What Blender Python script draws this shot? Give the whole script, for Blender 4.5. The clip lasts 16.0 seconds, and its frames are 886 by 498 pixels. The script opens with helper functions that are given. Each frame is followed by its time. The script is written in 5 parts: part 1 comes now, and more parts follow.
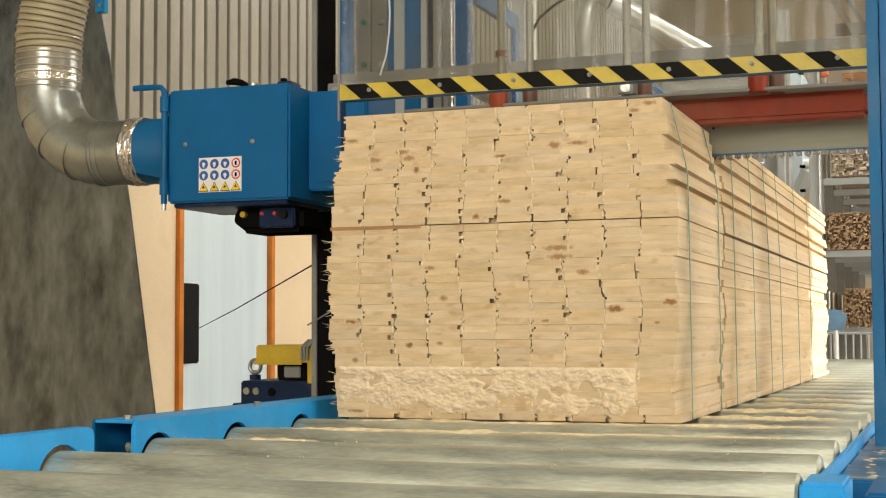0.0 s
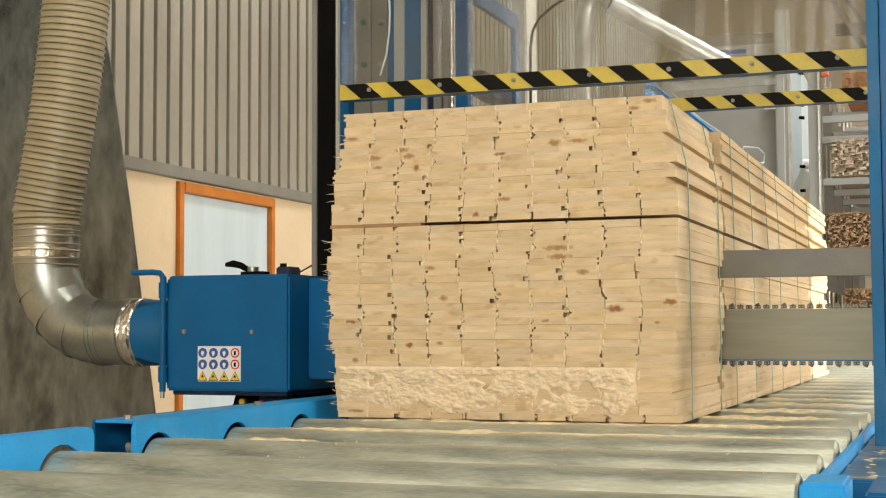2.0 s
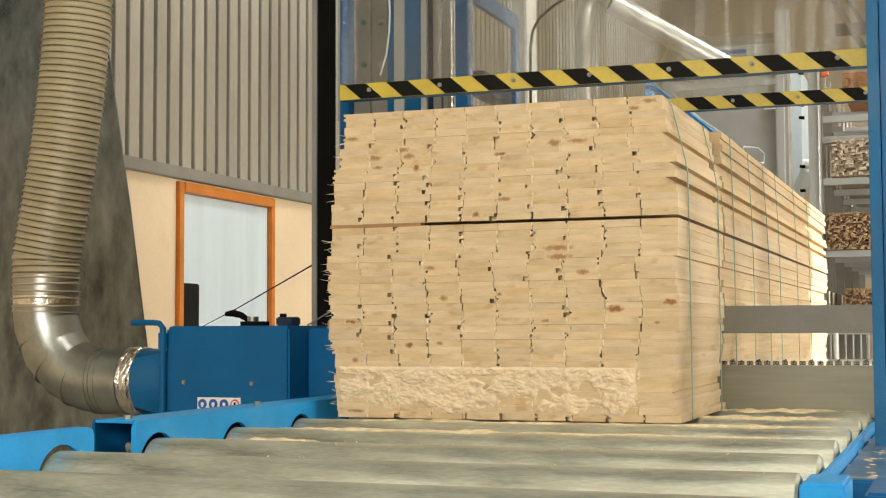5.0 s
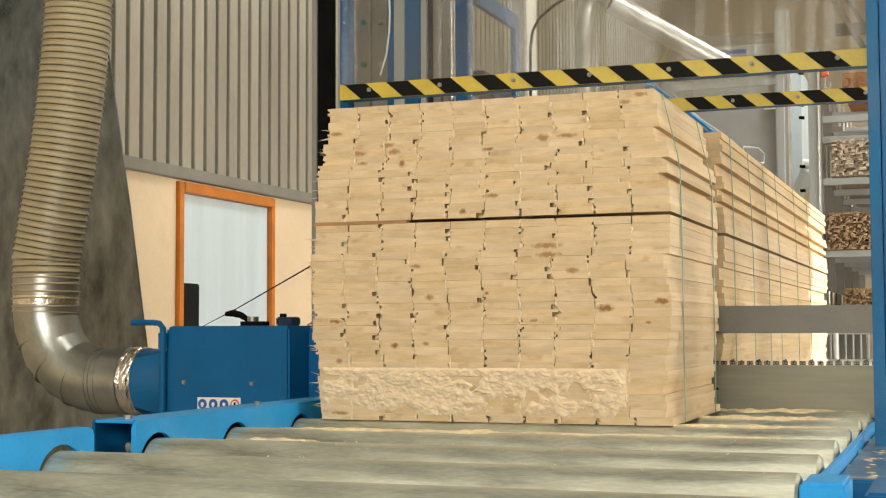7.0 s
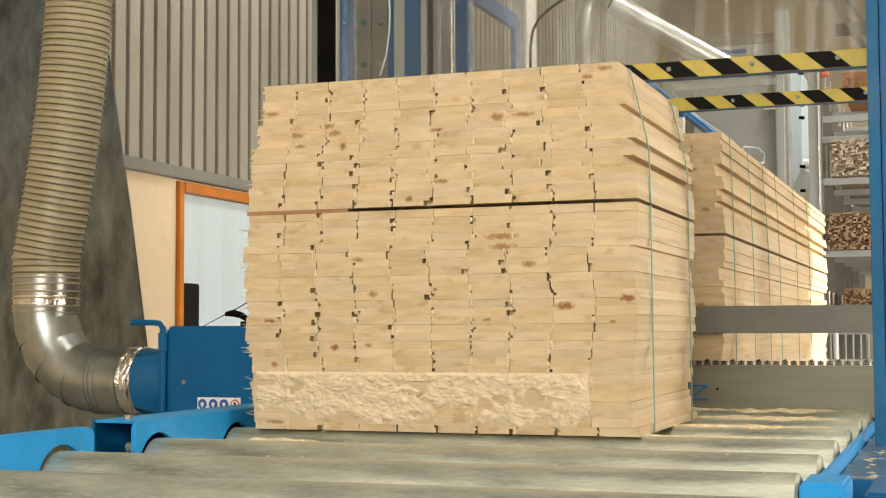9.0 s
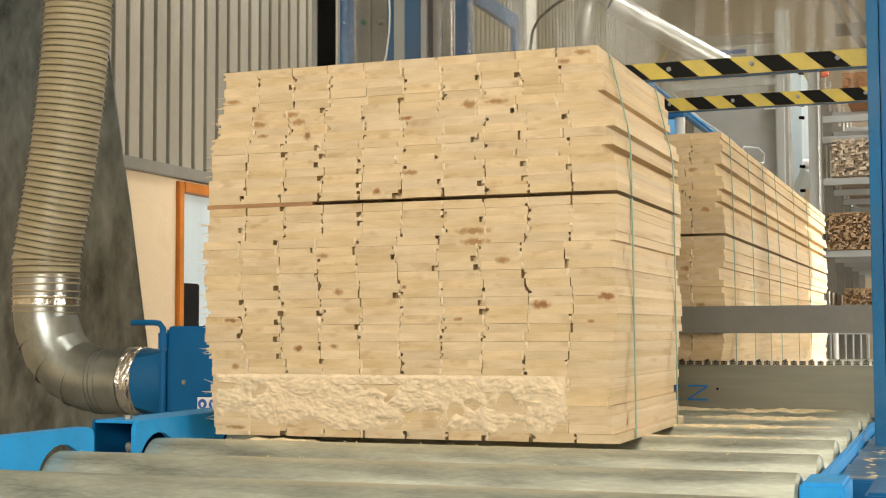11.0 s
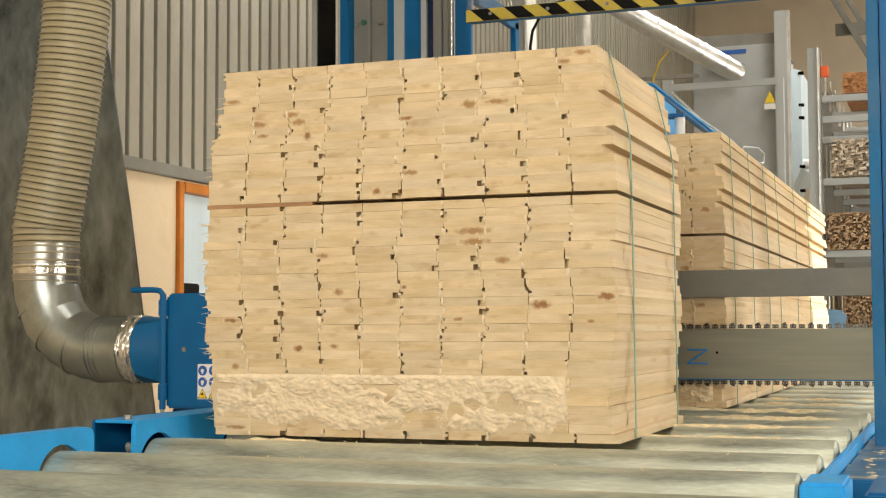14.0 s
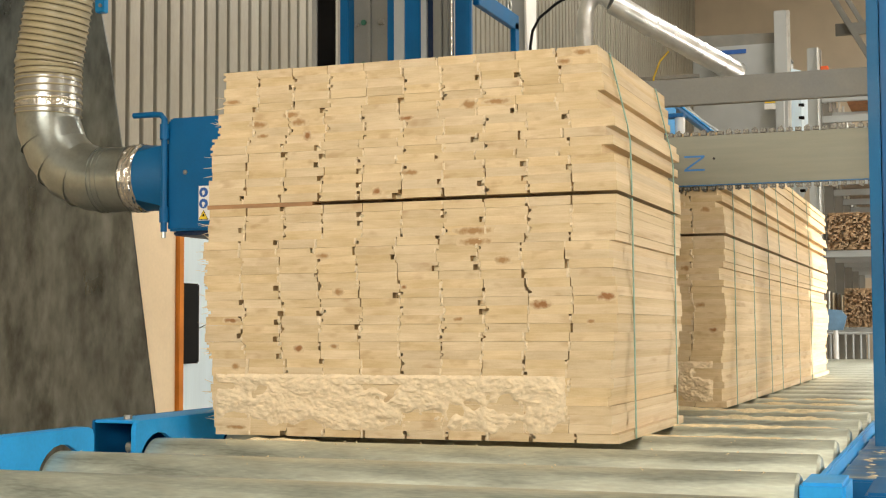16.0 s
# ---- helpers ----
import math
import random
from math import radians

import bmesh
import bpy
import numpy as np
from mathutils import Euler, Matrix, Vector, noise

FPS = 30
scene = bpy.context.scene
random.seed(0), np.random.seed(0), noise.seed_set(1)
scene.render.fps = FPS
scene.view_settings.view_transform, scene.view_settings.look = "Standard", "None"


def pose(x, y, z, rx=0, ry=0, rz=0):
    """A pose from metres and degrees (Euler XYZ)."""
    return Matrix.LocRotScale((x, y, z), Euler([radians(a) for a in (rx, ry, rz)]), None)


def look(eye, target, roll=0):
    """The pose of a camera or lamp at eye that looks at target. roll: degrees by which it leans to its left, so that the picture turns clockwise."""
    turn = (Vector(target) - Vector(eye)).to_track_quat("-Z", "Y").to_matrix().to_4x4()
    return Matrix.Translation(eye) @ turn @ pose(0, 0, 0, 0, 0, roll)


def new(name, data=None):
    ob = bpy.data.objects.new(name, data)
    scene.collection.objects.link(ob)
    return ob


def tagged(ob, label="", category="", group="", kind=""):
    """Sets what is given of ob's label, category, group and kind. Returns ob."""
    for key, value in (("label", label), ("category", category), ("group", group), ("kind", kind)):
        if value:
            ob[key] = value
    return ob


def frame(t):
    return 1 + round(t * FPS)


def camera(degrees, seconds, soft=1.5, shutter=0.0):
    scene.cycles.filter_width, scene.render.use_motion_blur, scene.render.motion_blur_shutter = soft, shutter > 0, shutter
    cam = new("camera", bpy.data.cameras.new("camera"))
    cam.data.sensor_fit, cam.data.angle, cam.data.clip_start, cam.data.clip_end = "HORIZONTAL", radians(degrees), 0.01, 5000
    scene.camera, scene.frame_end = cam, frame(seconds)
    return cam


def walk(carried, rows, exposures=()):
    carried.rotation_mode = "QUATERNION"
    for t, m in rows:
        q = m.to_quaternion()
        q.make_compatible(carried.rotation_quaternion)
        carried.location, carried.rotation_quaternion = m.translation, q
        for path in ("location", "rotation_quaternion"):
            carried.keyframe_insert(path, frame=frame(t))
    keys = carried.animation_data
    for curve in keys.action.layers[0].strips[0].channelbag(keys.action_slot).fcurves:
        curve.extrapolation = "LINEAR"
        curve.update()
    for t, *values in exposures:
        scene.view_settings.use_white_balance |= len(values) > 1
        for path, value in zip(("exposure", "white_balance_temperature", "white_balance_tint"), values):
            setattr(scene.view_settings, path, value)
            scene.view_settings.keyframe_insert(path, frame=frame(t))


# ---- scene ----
# z = 0 is the top of the conveyor's rollers, y runs along the conveyor away from the camera
FLOOR = -0.70
cam = camera(34.98, 16.0, soft=1.2)
EYE = (0.729, -3.774, 0.251)
AIM = (0.729 - 0.3464, -3.774 + 0.9363, 0.251 + 0.0579)
walk(cam, [(0.0, look(EYE, AIM, -0.24)), (16.0, look(EYE, AIM, -0.24))])

# ---- light ----
world = bpy.data.worlds.new("sky")
scene.world = world
world.use_nodes = True
sky = world.node_tree.nodes.new("ShaderNodeTexSky")
sky.sky_type, sky.sun_disc = "NISHITA", False
sky.sun_elevation, sky.sun_rotation = radians(19), radians(77)
back_node = world.node_tree.nodes["Background"]
back_node.inputs["Strength"].default_value = 0.08
world.node_tree.links.new(sky.outputs[0], back_node.inputs[0])
sun = new("sun", bpy.data.lights.new("sun", "SUN"))
sun.data.energy, sun.data.angle, sun.data.color = 5.0, radians(0.5), (1.0, 0.97, 0.92)
sun.matrix_world = look((9, 8.115, 3.24), (0, 6.0, 0))
scene.view_settings.exposure = 0.37


# area lamp set in a wall or ceiling opening as daylight fill
def fill_light(x, y, z, target, wide, high, watts, color=(1.0, 0.97, 0.92)):
    lamp = new("daylight_fill", bpy.data.lights.new("daylight_fill", "AREA"))
    lamp.data.shape, lamp.data.size, lamp.data.size_y = "RECTANGLE", wide, high
    lamp.data.energy, lamp.data.color = watts, color
    lamp.matrix_world = look((x, y, z), target)


fill_light(5.9, 7.4, 1.3, (0, 7.4, 1.3), 4.6, 3.6, 310)            # open gate in the side wall
fill_light(-0.3, -6.1, 1.9, (-0.3, 0, 0.9), 3.6, 2.2, 178, (1.0, 0.955, 0.87))           # added fill from behind the camera, no window known there
fill_light(5.9, -0.8, 0.45, (0, -0.8, 0.1), 2.8, 1.9, 165, (1.0, 0.97, 0.9))            # added low fill that brightens the pack's side and the rollers
for sy, watts in ((-3.0, 170), (3.2, 28), (10.0, 230), (17.0, 560)):
    fill_light(1.6, sy, 8.3, (1.6, sy, 0), 2.4, 3.6, watts, (1.0, 0.96, 0.9))      # added overhead fills, each tuned to brighten its stretch of the hall


# ---- materials ----
def shader(name, color, rough=0.5, metal=0.0, scale=8.0, spread=0.12, bump=0.1, fine=120.0, stretch=(1, 1, 1),
           dirt=None, dirt_amount=0.3, dirt_scale=3.0, coat=0.0, per_object=0.0, rough_spread=0.12):
    """Principled surface with two scales of tone, fine relief and optional stains."""
    m = bpy.data.materials.new(name)
    m.use_nodes = True
    n, l = m.node_tree.nodes, m.node_tree.links
    b = n["Principled BSDF"]
    tc = n.new("ShaderNodeTexCoord")
    mp = n.new("ShaderNodeMapping")
    mp.inputs["Scale"].default_value = stretch
    l.new(tc.outputs["Object"], mp.inputs[0])
    big = n.new("ShaderNodeTexNoise")
    big.inputs["Scale"].default_value, big.inputs["Detail"].default_value = scale, 6
    small = n.new("ShaderNodeTexNoise")
    small.inputs["Scale"].default_value, small.inputs["Detail"].default_value = fine, 3
    vec = mp.outputs[0]
    if per_object:
        info = n.new("ShaderNodeObjectInfo")
        mul = n.new("ShaderNodeMath")
        mul.operation = "MULTIPLY"
        mul.inputs[1].default_value = 37.0
        add = n.new("ShaderNodeVectorMath")
        l.new(info.outputs["Random"], mul.inputs[0])
        l.new(mul.outputs[0], add.inputs[1])
        l.new(mp.outputs[0], add.inputs[0])
        vec = add.outputs[0]
    l.new(vec, big.inputs[0])
    l.new(vec, small.inputs[0])
    mixn = n.new("ShaderNodeMath")
    mixn.operation = "MULTIPLY_ADD"
    mixn.inputs[1].default_value = 0.35
    l.new(small.outputs[0], mixn.inputs[0])
    l.new(big.outputs[0], mixn.inputs[2])
    ramp = n.new("ShaderNodeValToRGB")
    lo = tuple(max(0, c * (1 - spread * 1.6)) for c in color)
    hi = tuple(min(1, c * (1 + spread * 1.6)) for c in color)
    ramp.color_ramp.elements[0].position, ramp.color_ramp.elements[1].position = 0.42, 0.92
    ramp.color_ramp.elements[0].color, ramp.color_ramp.elements[1].color = (*lo, 1), (*hi, 1)
    l.new(mixn.outputs[0], ramp.inputs[0])
    out = ramp.outputs[0]
    if per_object:
        hsv = n.new("ShaderNodeHueSaturation")
        mr = n.new("ShaderNodeMapRange")
        mr.inputs[3].default_value, mr.inputs[4].default_value = 1 - per_object, 1 + per_object
        l.new(info.outputs["Random"], mr.inputs[0])
        l.new(mr.outputs[0], hsv.inputs["Value"])
        l.new(out, hsv.inputs["Color"])
        out = hsv.outputs[0]
    if dirt:
        st = n.new("ShaderNodeTexNoise")
        st.inputs["Scale"].default_value, st.inputs["Detail"].default_value = dirt_scale, 8
        st.inputs["Roughness"].default_value = 0.65
        l.new(mp.outputs[0], st.inputs[0])
        sr = n.new("ShaderNodeMapRange")
        sr.inputs[1].default_value, sr.inputs[2].default_value = 0.5, 0.72
        sr.inputs[3].default_value, sr.inputs[4].default_value = 0.0, dirt_amount
        l.new(st.outputs[0], sr.inputs[0])
        mx = n.new("ShaderNodeMix")
        mx.data_type = "RGBA"
        l.new(sr.outputs[0], mx.inputs[0])
        l.new(out, mx.inputs[6])
        mx.inputs[7].default_value = (*dirt, 1)
        out = mx.outputs[2]
    l.new(out, b.inputs["Base Color"])
    rr = n.new("ShaderNodeMapRange")
    rr.inputs[3].default_value, rr.inputs[4].default_value = max(0.02, rough - rough_spread), min(1, rough + rough_spread)
    l.new(big.outputs[0], rr.inputs[0])
    l.new(rr.outputs[0], b.inputs["Roughness"])
    b.inputs["Metallic"].default_value = metal
    b.inputs["Coat Weight"].default_value = coat
    if bump:
        bp = n.new("ShaderNodeBump")
        bp.inputs["Strength"].default_value, bp.inputs["Distance"].default_value = bump, 0.004
        l.new(mixn.outputs[0], bp.inputs["Height"])
        l.new(bp.outputs[0], b.inputs["Normal"])
    return m


def wood(name, color, end=True):
    """Sawn softwood: growth rings on the ends, long grain on the sides, knots, each board its own tone."""
    m = bpy.data.materials.new(name)
    m.use_nodes = True
    n, l = m.node_tree.nodes, m.node_tree.links
    b = n["Principled BSDF"]
    tc = n.new("ShaderNodeTexCoord")
    info = n.new("ShaderNodeObjectInfo")
    mul = n.new("ShaderNodeMath")
    mul.operation = "MULTIPLY"
    mul.inputs[1].default_value = 61.0
    add = n.new("ShaderNodeVectorMath")
    l.new(info.outputs["Random"], mul.inputs[0])
    l.new(mul.outputs[0], add.inputs[1])
    l.new(tc.outputs["Object"], add.inputs[0])
    # rings: bands that run mostly level through the end, bent by noise
    mp = n.new("ShaderNodeMapping")
    mp.inputs["Scale"].default_value = (0.25, 0.02, 1.0)
    l.new(add.outputs[0], mp.inputs[0])
    wv = n.new("ShaderNodeTexWave")
    wv.bands_direction = "Z"
    wv.inputs["Scale"].default_value, wv.inputs["Distortion"].default_value = 48.0, 9.0
    wv.inputs["Detail"].default_value, wv.inputs["Detail Scale"].default_value = 3.0, 1.2
    l.new(mp.outputs[0], wv.inputs[0])
    tone = n.new("ShaderNodeTexNoise")
    tone.inputs["Scale"].default_value, tone.inputs["Detail"].default_value = 14.0, 5
    mp2 = n.new("ShaderNodeMapping")
    mp2.inputs["Scale"].default_value = (0.8, 0.10, 3.0)
    l.new(add.outputs[0], mp2.inputs[0])
    l.new(mp2.outputs[0], tone.inputs[0])
    fine = n.new("ShaderNodeTexNoise")
    fine.inputs["Scale"].default_value, fine.inputs["Detail"].default_value = 420.0, 3
    mp3 = n.new("ShaderNodeMapping")
    mp3.inputs["Scale"].default_value = (1.0, 0.04, 1.0)
    l.new(add.outputs[0], mp3.inputs[0])
    l.new(mp3.outputs[0], fine.inputs[0])
    s1 = n.new("ShaderNodeMath")
    s1.operation = "MULTIPLY_ADD"
    s1.inputs[1].default_value = 0.07
    l.new(wv.outputs["Fac"], s1.inputs[0])
    l.new(tone.outputs[0], s1.inputs[2])
    s2 = n.new("ShaderNodeMath")
    s2.operation = "MULTIPLY_ADD"
    s2.inputs[1].default_value = 0.28
    l.new(fine.outputs[0], s2.inputs[0])
    l.new(s1.outputs[0], s2.inputs[2])
    ramp = n.new("ShaderNodeValToRGB")
    e = ramp.color_ramp.elements
    e[0].position, e[1].position = 0.42, 0.95
    e[0].color = (color[0] * 0.84, color[1] * 0.79, color[2] * 0.71, 1)
    e[1].color = (min(1, color[0] * 1.12), min(1, color[1] * 1.14), min(1, color[2] * 1.18), 1)
    l.new(s2.outputs[0], ramp.inputs[0])
    hsv = n.new("ShaderNodeHueSaturation")
    mr = n.new("ShaderNodeMapRange")
    mr.inputs[3].default_value, mr.inputs[4].default_value = 0.92, 1.05
    l.new(info.outputs["Random"], mr.inputs[0])
    fr = n.new("ShaderNodeMath")
    fr.operation = "FRACT"
    l.new(mul.outputs[0], fr.inputs[0])
    sat = n.new("ShaderNodeMapRange")
    sat.inputs[3].default_value, sat.inputs[4].default_value = 0.93, 1.08
    l.new(fr.outputs[0], sat.inputs[0])
    l.new(sat.outputs[0], hsv.inputs["Saturation"])
    l.new(mr.outputs[0], hsv.inputs["Value"])
    l.new(ramp.outputs[0], hsv.inputs["Color"])
    # knots
    kn = n.new("ShaderNodeTexNoise")
    kn.inputs["Scale"].default_value, kn.inputs["Detail"].default_value = 17.0, 2
    kn.inputs["Roughness"].default_value = 0.45
    mp4 = n.new("ShaderNodeMapping")
    mp4.inputs["Scale"].default_value = (1.0, 0.25, 1.9)
    l.new(add.outputs[0], mp4.inputs[0])
    l.new(mp4.outputs[0], kn.inputs[0])
    kr = n.new("ShaderNodeMapRange")
    kr.inputs[1].default_value, kr.inputs[2].default_value = 0.60, 0.74
    kr.inputs[3].default_value, kr.inputs[4].default_value = 0.0, 0.38
    l.new(kn.outputs[0], kr.inputs[0])
    mx = n.new("ShaderNodeMix")
    mx.data_type = "RGBA"
    mx.inputs[7].default_value = (0.34, 0.18, 0.075, 1)
    l.new(kr.outputs[0], mx.inputs[0])
    l.new(hsv.outputs[0], mx.inputs[6])
    l.new(mx.outputs[2], b.inputs["Base Color"])
    b.inputs["Roughness"].default_value = 0.72
    b.inputs["Specular IOR Level"].default_value = 0.25
    bp = n.new("ShaderNodeBump")
    bp.inputs["Strength"].default_value, bp.inputs["Distance"].default_value = 0.35, 0.003
    l.new(s2.outputs[0], bp.inputs["Height"])
    l.new(bp.outputs[0], b.inputs["Normal"])
    return m


def clear_sheet(name, haze=0.075, gloss=0.007):
    m = bpy.data.materials.new(name)
    m.use_nodes = True
    n, l = m.node_tree.nodes, m.node_tree.links
    n.remove(n["Principled BSDF"])
    tr, gl, df = n.new("ShaderNodeBsdfTransparent"), n.new("ShaderNodeBsdfGlossy"), n.new("ShaderNodeBsdfTranslucent")
    tr.inputs[0].default_value = (0.93, 0.94, 0.93, 1)
    gl.inputs["Roughness"].default_value = 0.12
    df.inputs[0].default_value = (0.56, 0.47, 0.34, 1)
    noi = n.new("ShaderNodeTexNoise")
    noi.inputs["Scale"].default_value, noi.inputs["Detail"].default_value = 2.2, 4
    tc = n.new("ShaderNodeTexCoord")
    l.new(tc.outputs["Object"], noi.inputs[0])
    mp = n.new("ShaderNodeMapping")
    mp.inputs["Scale"].default_value = (5.0, 1.0, 0.5)
    l.new(tc.outputs["Object"], mp.inputs[0])
    fold = n.new("ShaderNodeTexNoise")
    fold.inputs["Scale"].default_value, fold.inputs["Detail"].default_value = 2.0, 0
    l.new(mp.outputs[0], fold.inputs[0])
    bp = n.new("ShaderNodeBump")
    bp.inputs["Strength"].default_value, bp.inputs["Distance"].default_value = 1.0, 0.06
    l.new(fold.outputs[0], bp.inputs["Height"])
    l.new(bp.outputs[0], gl.inputs["Normal"])
    a, c = n.new("ShaderNodeMixShader"), n.new("ShaderNodeMixShader")
    mr = n.new("ShaderNodeMapRange")
    mr.inputs[1].default_value, mr.inputs[2].default_value = 0.35, 0.7
    mr.inputs[3].default_value, mr.inputs[4].default_value = haze * 0.6, haze * 1.8
    l.new(noi.outputs[0], mr.inputs[0])
    l.new(mr.outputs[0], a.inputs[0])
    l.new(tr.outputs[0], a.inputs[1])
    l.new(df.outputs[0], a.inputs[2])
    c.inputs[0].default_value = gloss
    l.new(a.outputs[0], c.inputs[1])
    l.new(gl.outputs[0], c.inputs[2])
    l.new(c.outputs[0], n["Material Output"].inputs[0])
    return m


WOOD = wood("pine", (0.645, 0.50, 0.305))
WOOD_OLD = wood("weathered_pine", (0.42, 0.28, 0.15))
FUZZ = shader("torn_fibres", (0.72, 0.58, 0.385), 0.9, scale=50, spread=0.1, bump=0.6, fine=260, stretch=(1, 1, 1.6))
DUST = shader("sawdust", (0.75, 0.63, 0.40), 0.95, scale=40, spread=0.14, bump=1.0, fine=300)
BLUE = shader("machine_blue_paint", (0.002, 0.108, 0.275), 0.42, scale=5, spread=0.1, bump=0.04, dirt=(0.01, 0.10, 0.2), dirt_amount=0.5)
BLUE_LIGHT = shader("conveyor_blue_paint", (0.022, 0.33, 0.74), 0.42, scale=6, spread=0.1, bump=0.05, dirt=(0.3, 0.38, 0.42), dirt_amount=0.2)
BLUE_DUSTY = shader("dusty_blue_paint", (0.03, 0.13, 0.26), 0.35, scale=9, spread=0.3, bump=0.2, fine=60, stretch=(0.5, 3, 1), dirt=(0.52, 0.45, 0.30), dirt_amount=0.85, dirt_scale=5.0)
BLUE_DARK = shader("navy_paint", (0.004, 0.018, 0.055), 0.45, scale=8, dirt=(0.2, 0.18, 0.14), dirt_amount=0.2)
RED = shader("red_oxide_paint", (0.26, 0.036, 0.011), 0.5, scale=7, dirt=(0.4, 0.3, 0.18), dirt_amount=0.2)
GREY_PAINT = shader("grey_paint", (0.225, 0.22, 0.195), 0.5, scale=5, spread=0.08, dirt=(0.4, 0.33, 0.22), dirt_amount=0.2)
GREY_DARK = shader("dark_grey_paint", (0.10, 0.095, 0.078), 0.5, scale=5, spread=0.1)
GREY_OLIVE = shader("olive_grey_paint", (0.155, 0.148, 0.122), 0.5, scale=5, spread=0.1, dirt=(0.35, 0.29, 0.19), dirt_amount=0.2)
GREY_LIGHT = shader("light_grey_paint", (0.40, 0.42, 0.41), 0.5, scale=3, spread=0.06)
STEEL = shader("brushed_steel", (0.235, 0.225, 0.168), 0.55, 0.55, scale=3, spread=0.1, fine=160, stretch=(1, 1, 14), bump=0.03)
ROLLER = shader("worn_roller_steel", (0.50, 0.525, 0.43), 0.38, 0.65, scale=2.6, spread=0.3, fine=26, stretch=(1.6, 9, 9), bump=0.10,
                dirt=(0.47, 0.45, 0.335), dirt_amount=0.7, dirt_scale=2.4, rough_spread=0.2)
ZINC = shader("galvanised_duct", (0.37, 0.39, 0.355), 0.34, 0.9, scale=9, spread=0.12, bump=0.05, fine=70, dirt=(0.35, 0.3, 0.22), dirt_amount=0.3)
FOIL = shader("foil_tape", (0.75, 0.72, 0.66), 0.2, 1.0, scale=30, bump=0.8, fine=60)
CHROME = shader("polished_rod", (0.36, 0.35, 0.32), 0.3, 0.9, scale=5, bump=0.0)
DARK = shader("black_steel", (0.008, 0.0075, 0.007), 0.7, scale=9)
for dry in (FUZZ, DUST):
    dry.node_tree.nodes["Principled BSDF"].inputs["Specular IOR Level"].default_value = 0.08
DARK.node_tree.nodes["Principled BSDF"].inputs["Specular IOR Level"].default_value = 0.0
RUBBER = shader("black_rubber", (0.012, 0.012, 0.012), 0.7, scale=9)
RUBBER.node_tree.nodes["Principled BSDF"].inputs["Specular IOR Level"].default_value = 0.1
PLATE = shader("smeared_dark_sheet", (0.175, 0.19, 0.185), 0.33, 0.8, scale=2.4, spread=0.5, bump=0.10, fine=18, stretch=(1.4, 1, 0.6),
               dirt=(0.018, 0.015, 0.009), dirt_amount=0.92, dirt_scale=2.3, rough_spread=0.24)
YELLOW = shader("yellow_paint", (0.62, 0.42, 0.02), 0.45, scale=9, dirt=(0.2, 0.15, 0.08), dirt_amount=0.3)
TAPE_YELLOW = shader("tape_yellow", (0.50, 0.375, 0.03), 0.5, scale=12, spread=0.1, dirt=(0.5, 0.4, 0.2), dirt_amount=0.25)
TAPE_BLACK = shader("tape_black", (0.010, 0.0095, 0.008), 0.5, scale=12, spread=0.1, dirt=(0.12, 0.10, 0.06), dirt_amount=0.15)
CLAD = shader("ribbed_cladding", (0.37, 0.355, 0.295), 0.40, 0.3, scale=2.0, spread=0.12, fine=40, bump=0.03, stretch=(1, 1, 0.3), dirt=(0.33, 0.27, 0.18), dirt_amount=0.3)
PANEL = shader("cream_panel", (0.78, 0.63, 0.42), 0.6, scale=1.5, spread=0.06, fine=40, bump=0.03, dirt=(0.5, 0.4, 0.26), dirt_amount=0.3)
ORANGE = shader("orange_frame", (0.60, 0.20, 0.02), 0.45, scale=6)
DOORSKIN = shader("pale_door_skin", (0.69, 0.83, 0.91), 0.35, 0.1, scale=1.2, spread=0.05, fine=30, bump=0.02, stretch=(1, 4, 0.2))
PLASTER = shader("hall_plaster", (0.60, 0.515, 0.385), 0.8, scale=1.5, spread=0.06)
CONCRETE = shader("hall_floor", (0.30, 0.28, 0.24), 0.75, scale=1.2, spread=0.15, fine=50, dirt=(0.5, 0.4, 0.25), dirt_amount=0.4)
HOSE = shader("amber_hose", (0.44, 0.375, 0.225), 0.33, scale=9, spread=0.08, bump=0.02, coat=0.35, rough_spread=0.06)
HOSE_WIRE = shader("hose_spiral", (0.10, 0.078, 0.04), 0.3, scale=30, spread=0.15, bump=0.02, coat=0.4)
HOSE.node_tree.nodes["Principled BSDF"].inputs["Transmission Weight"].default_value = 0.12
WHITE = shader("white_label", (0.80, 0.79, 0.75), 0.5, scale=20, spread=0.03)
SIGN_BLUE = shader("sign_blue", (0.02, 0.10, 0.36), 0.5, scale=20)
SIGN_RED = shader("sign_red", (0.60, 0.03, 0.03), 0.5, scale=20)
SIGN_YELLOW = shader("sign_yellow", (0.80, 0.56, 0.02), 0.5, scale=20)
STRAP = shader("green_strap", (0.20, 0.33, 0.245), 0.4, scale=30, spread=0.1)
BLUE_PRINT = shader("blue_print", (0.012, 0.15, 0.42), 0.5, scale=20)


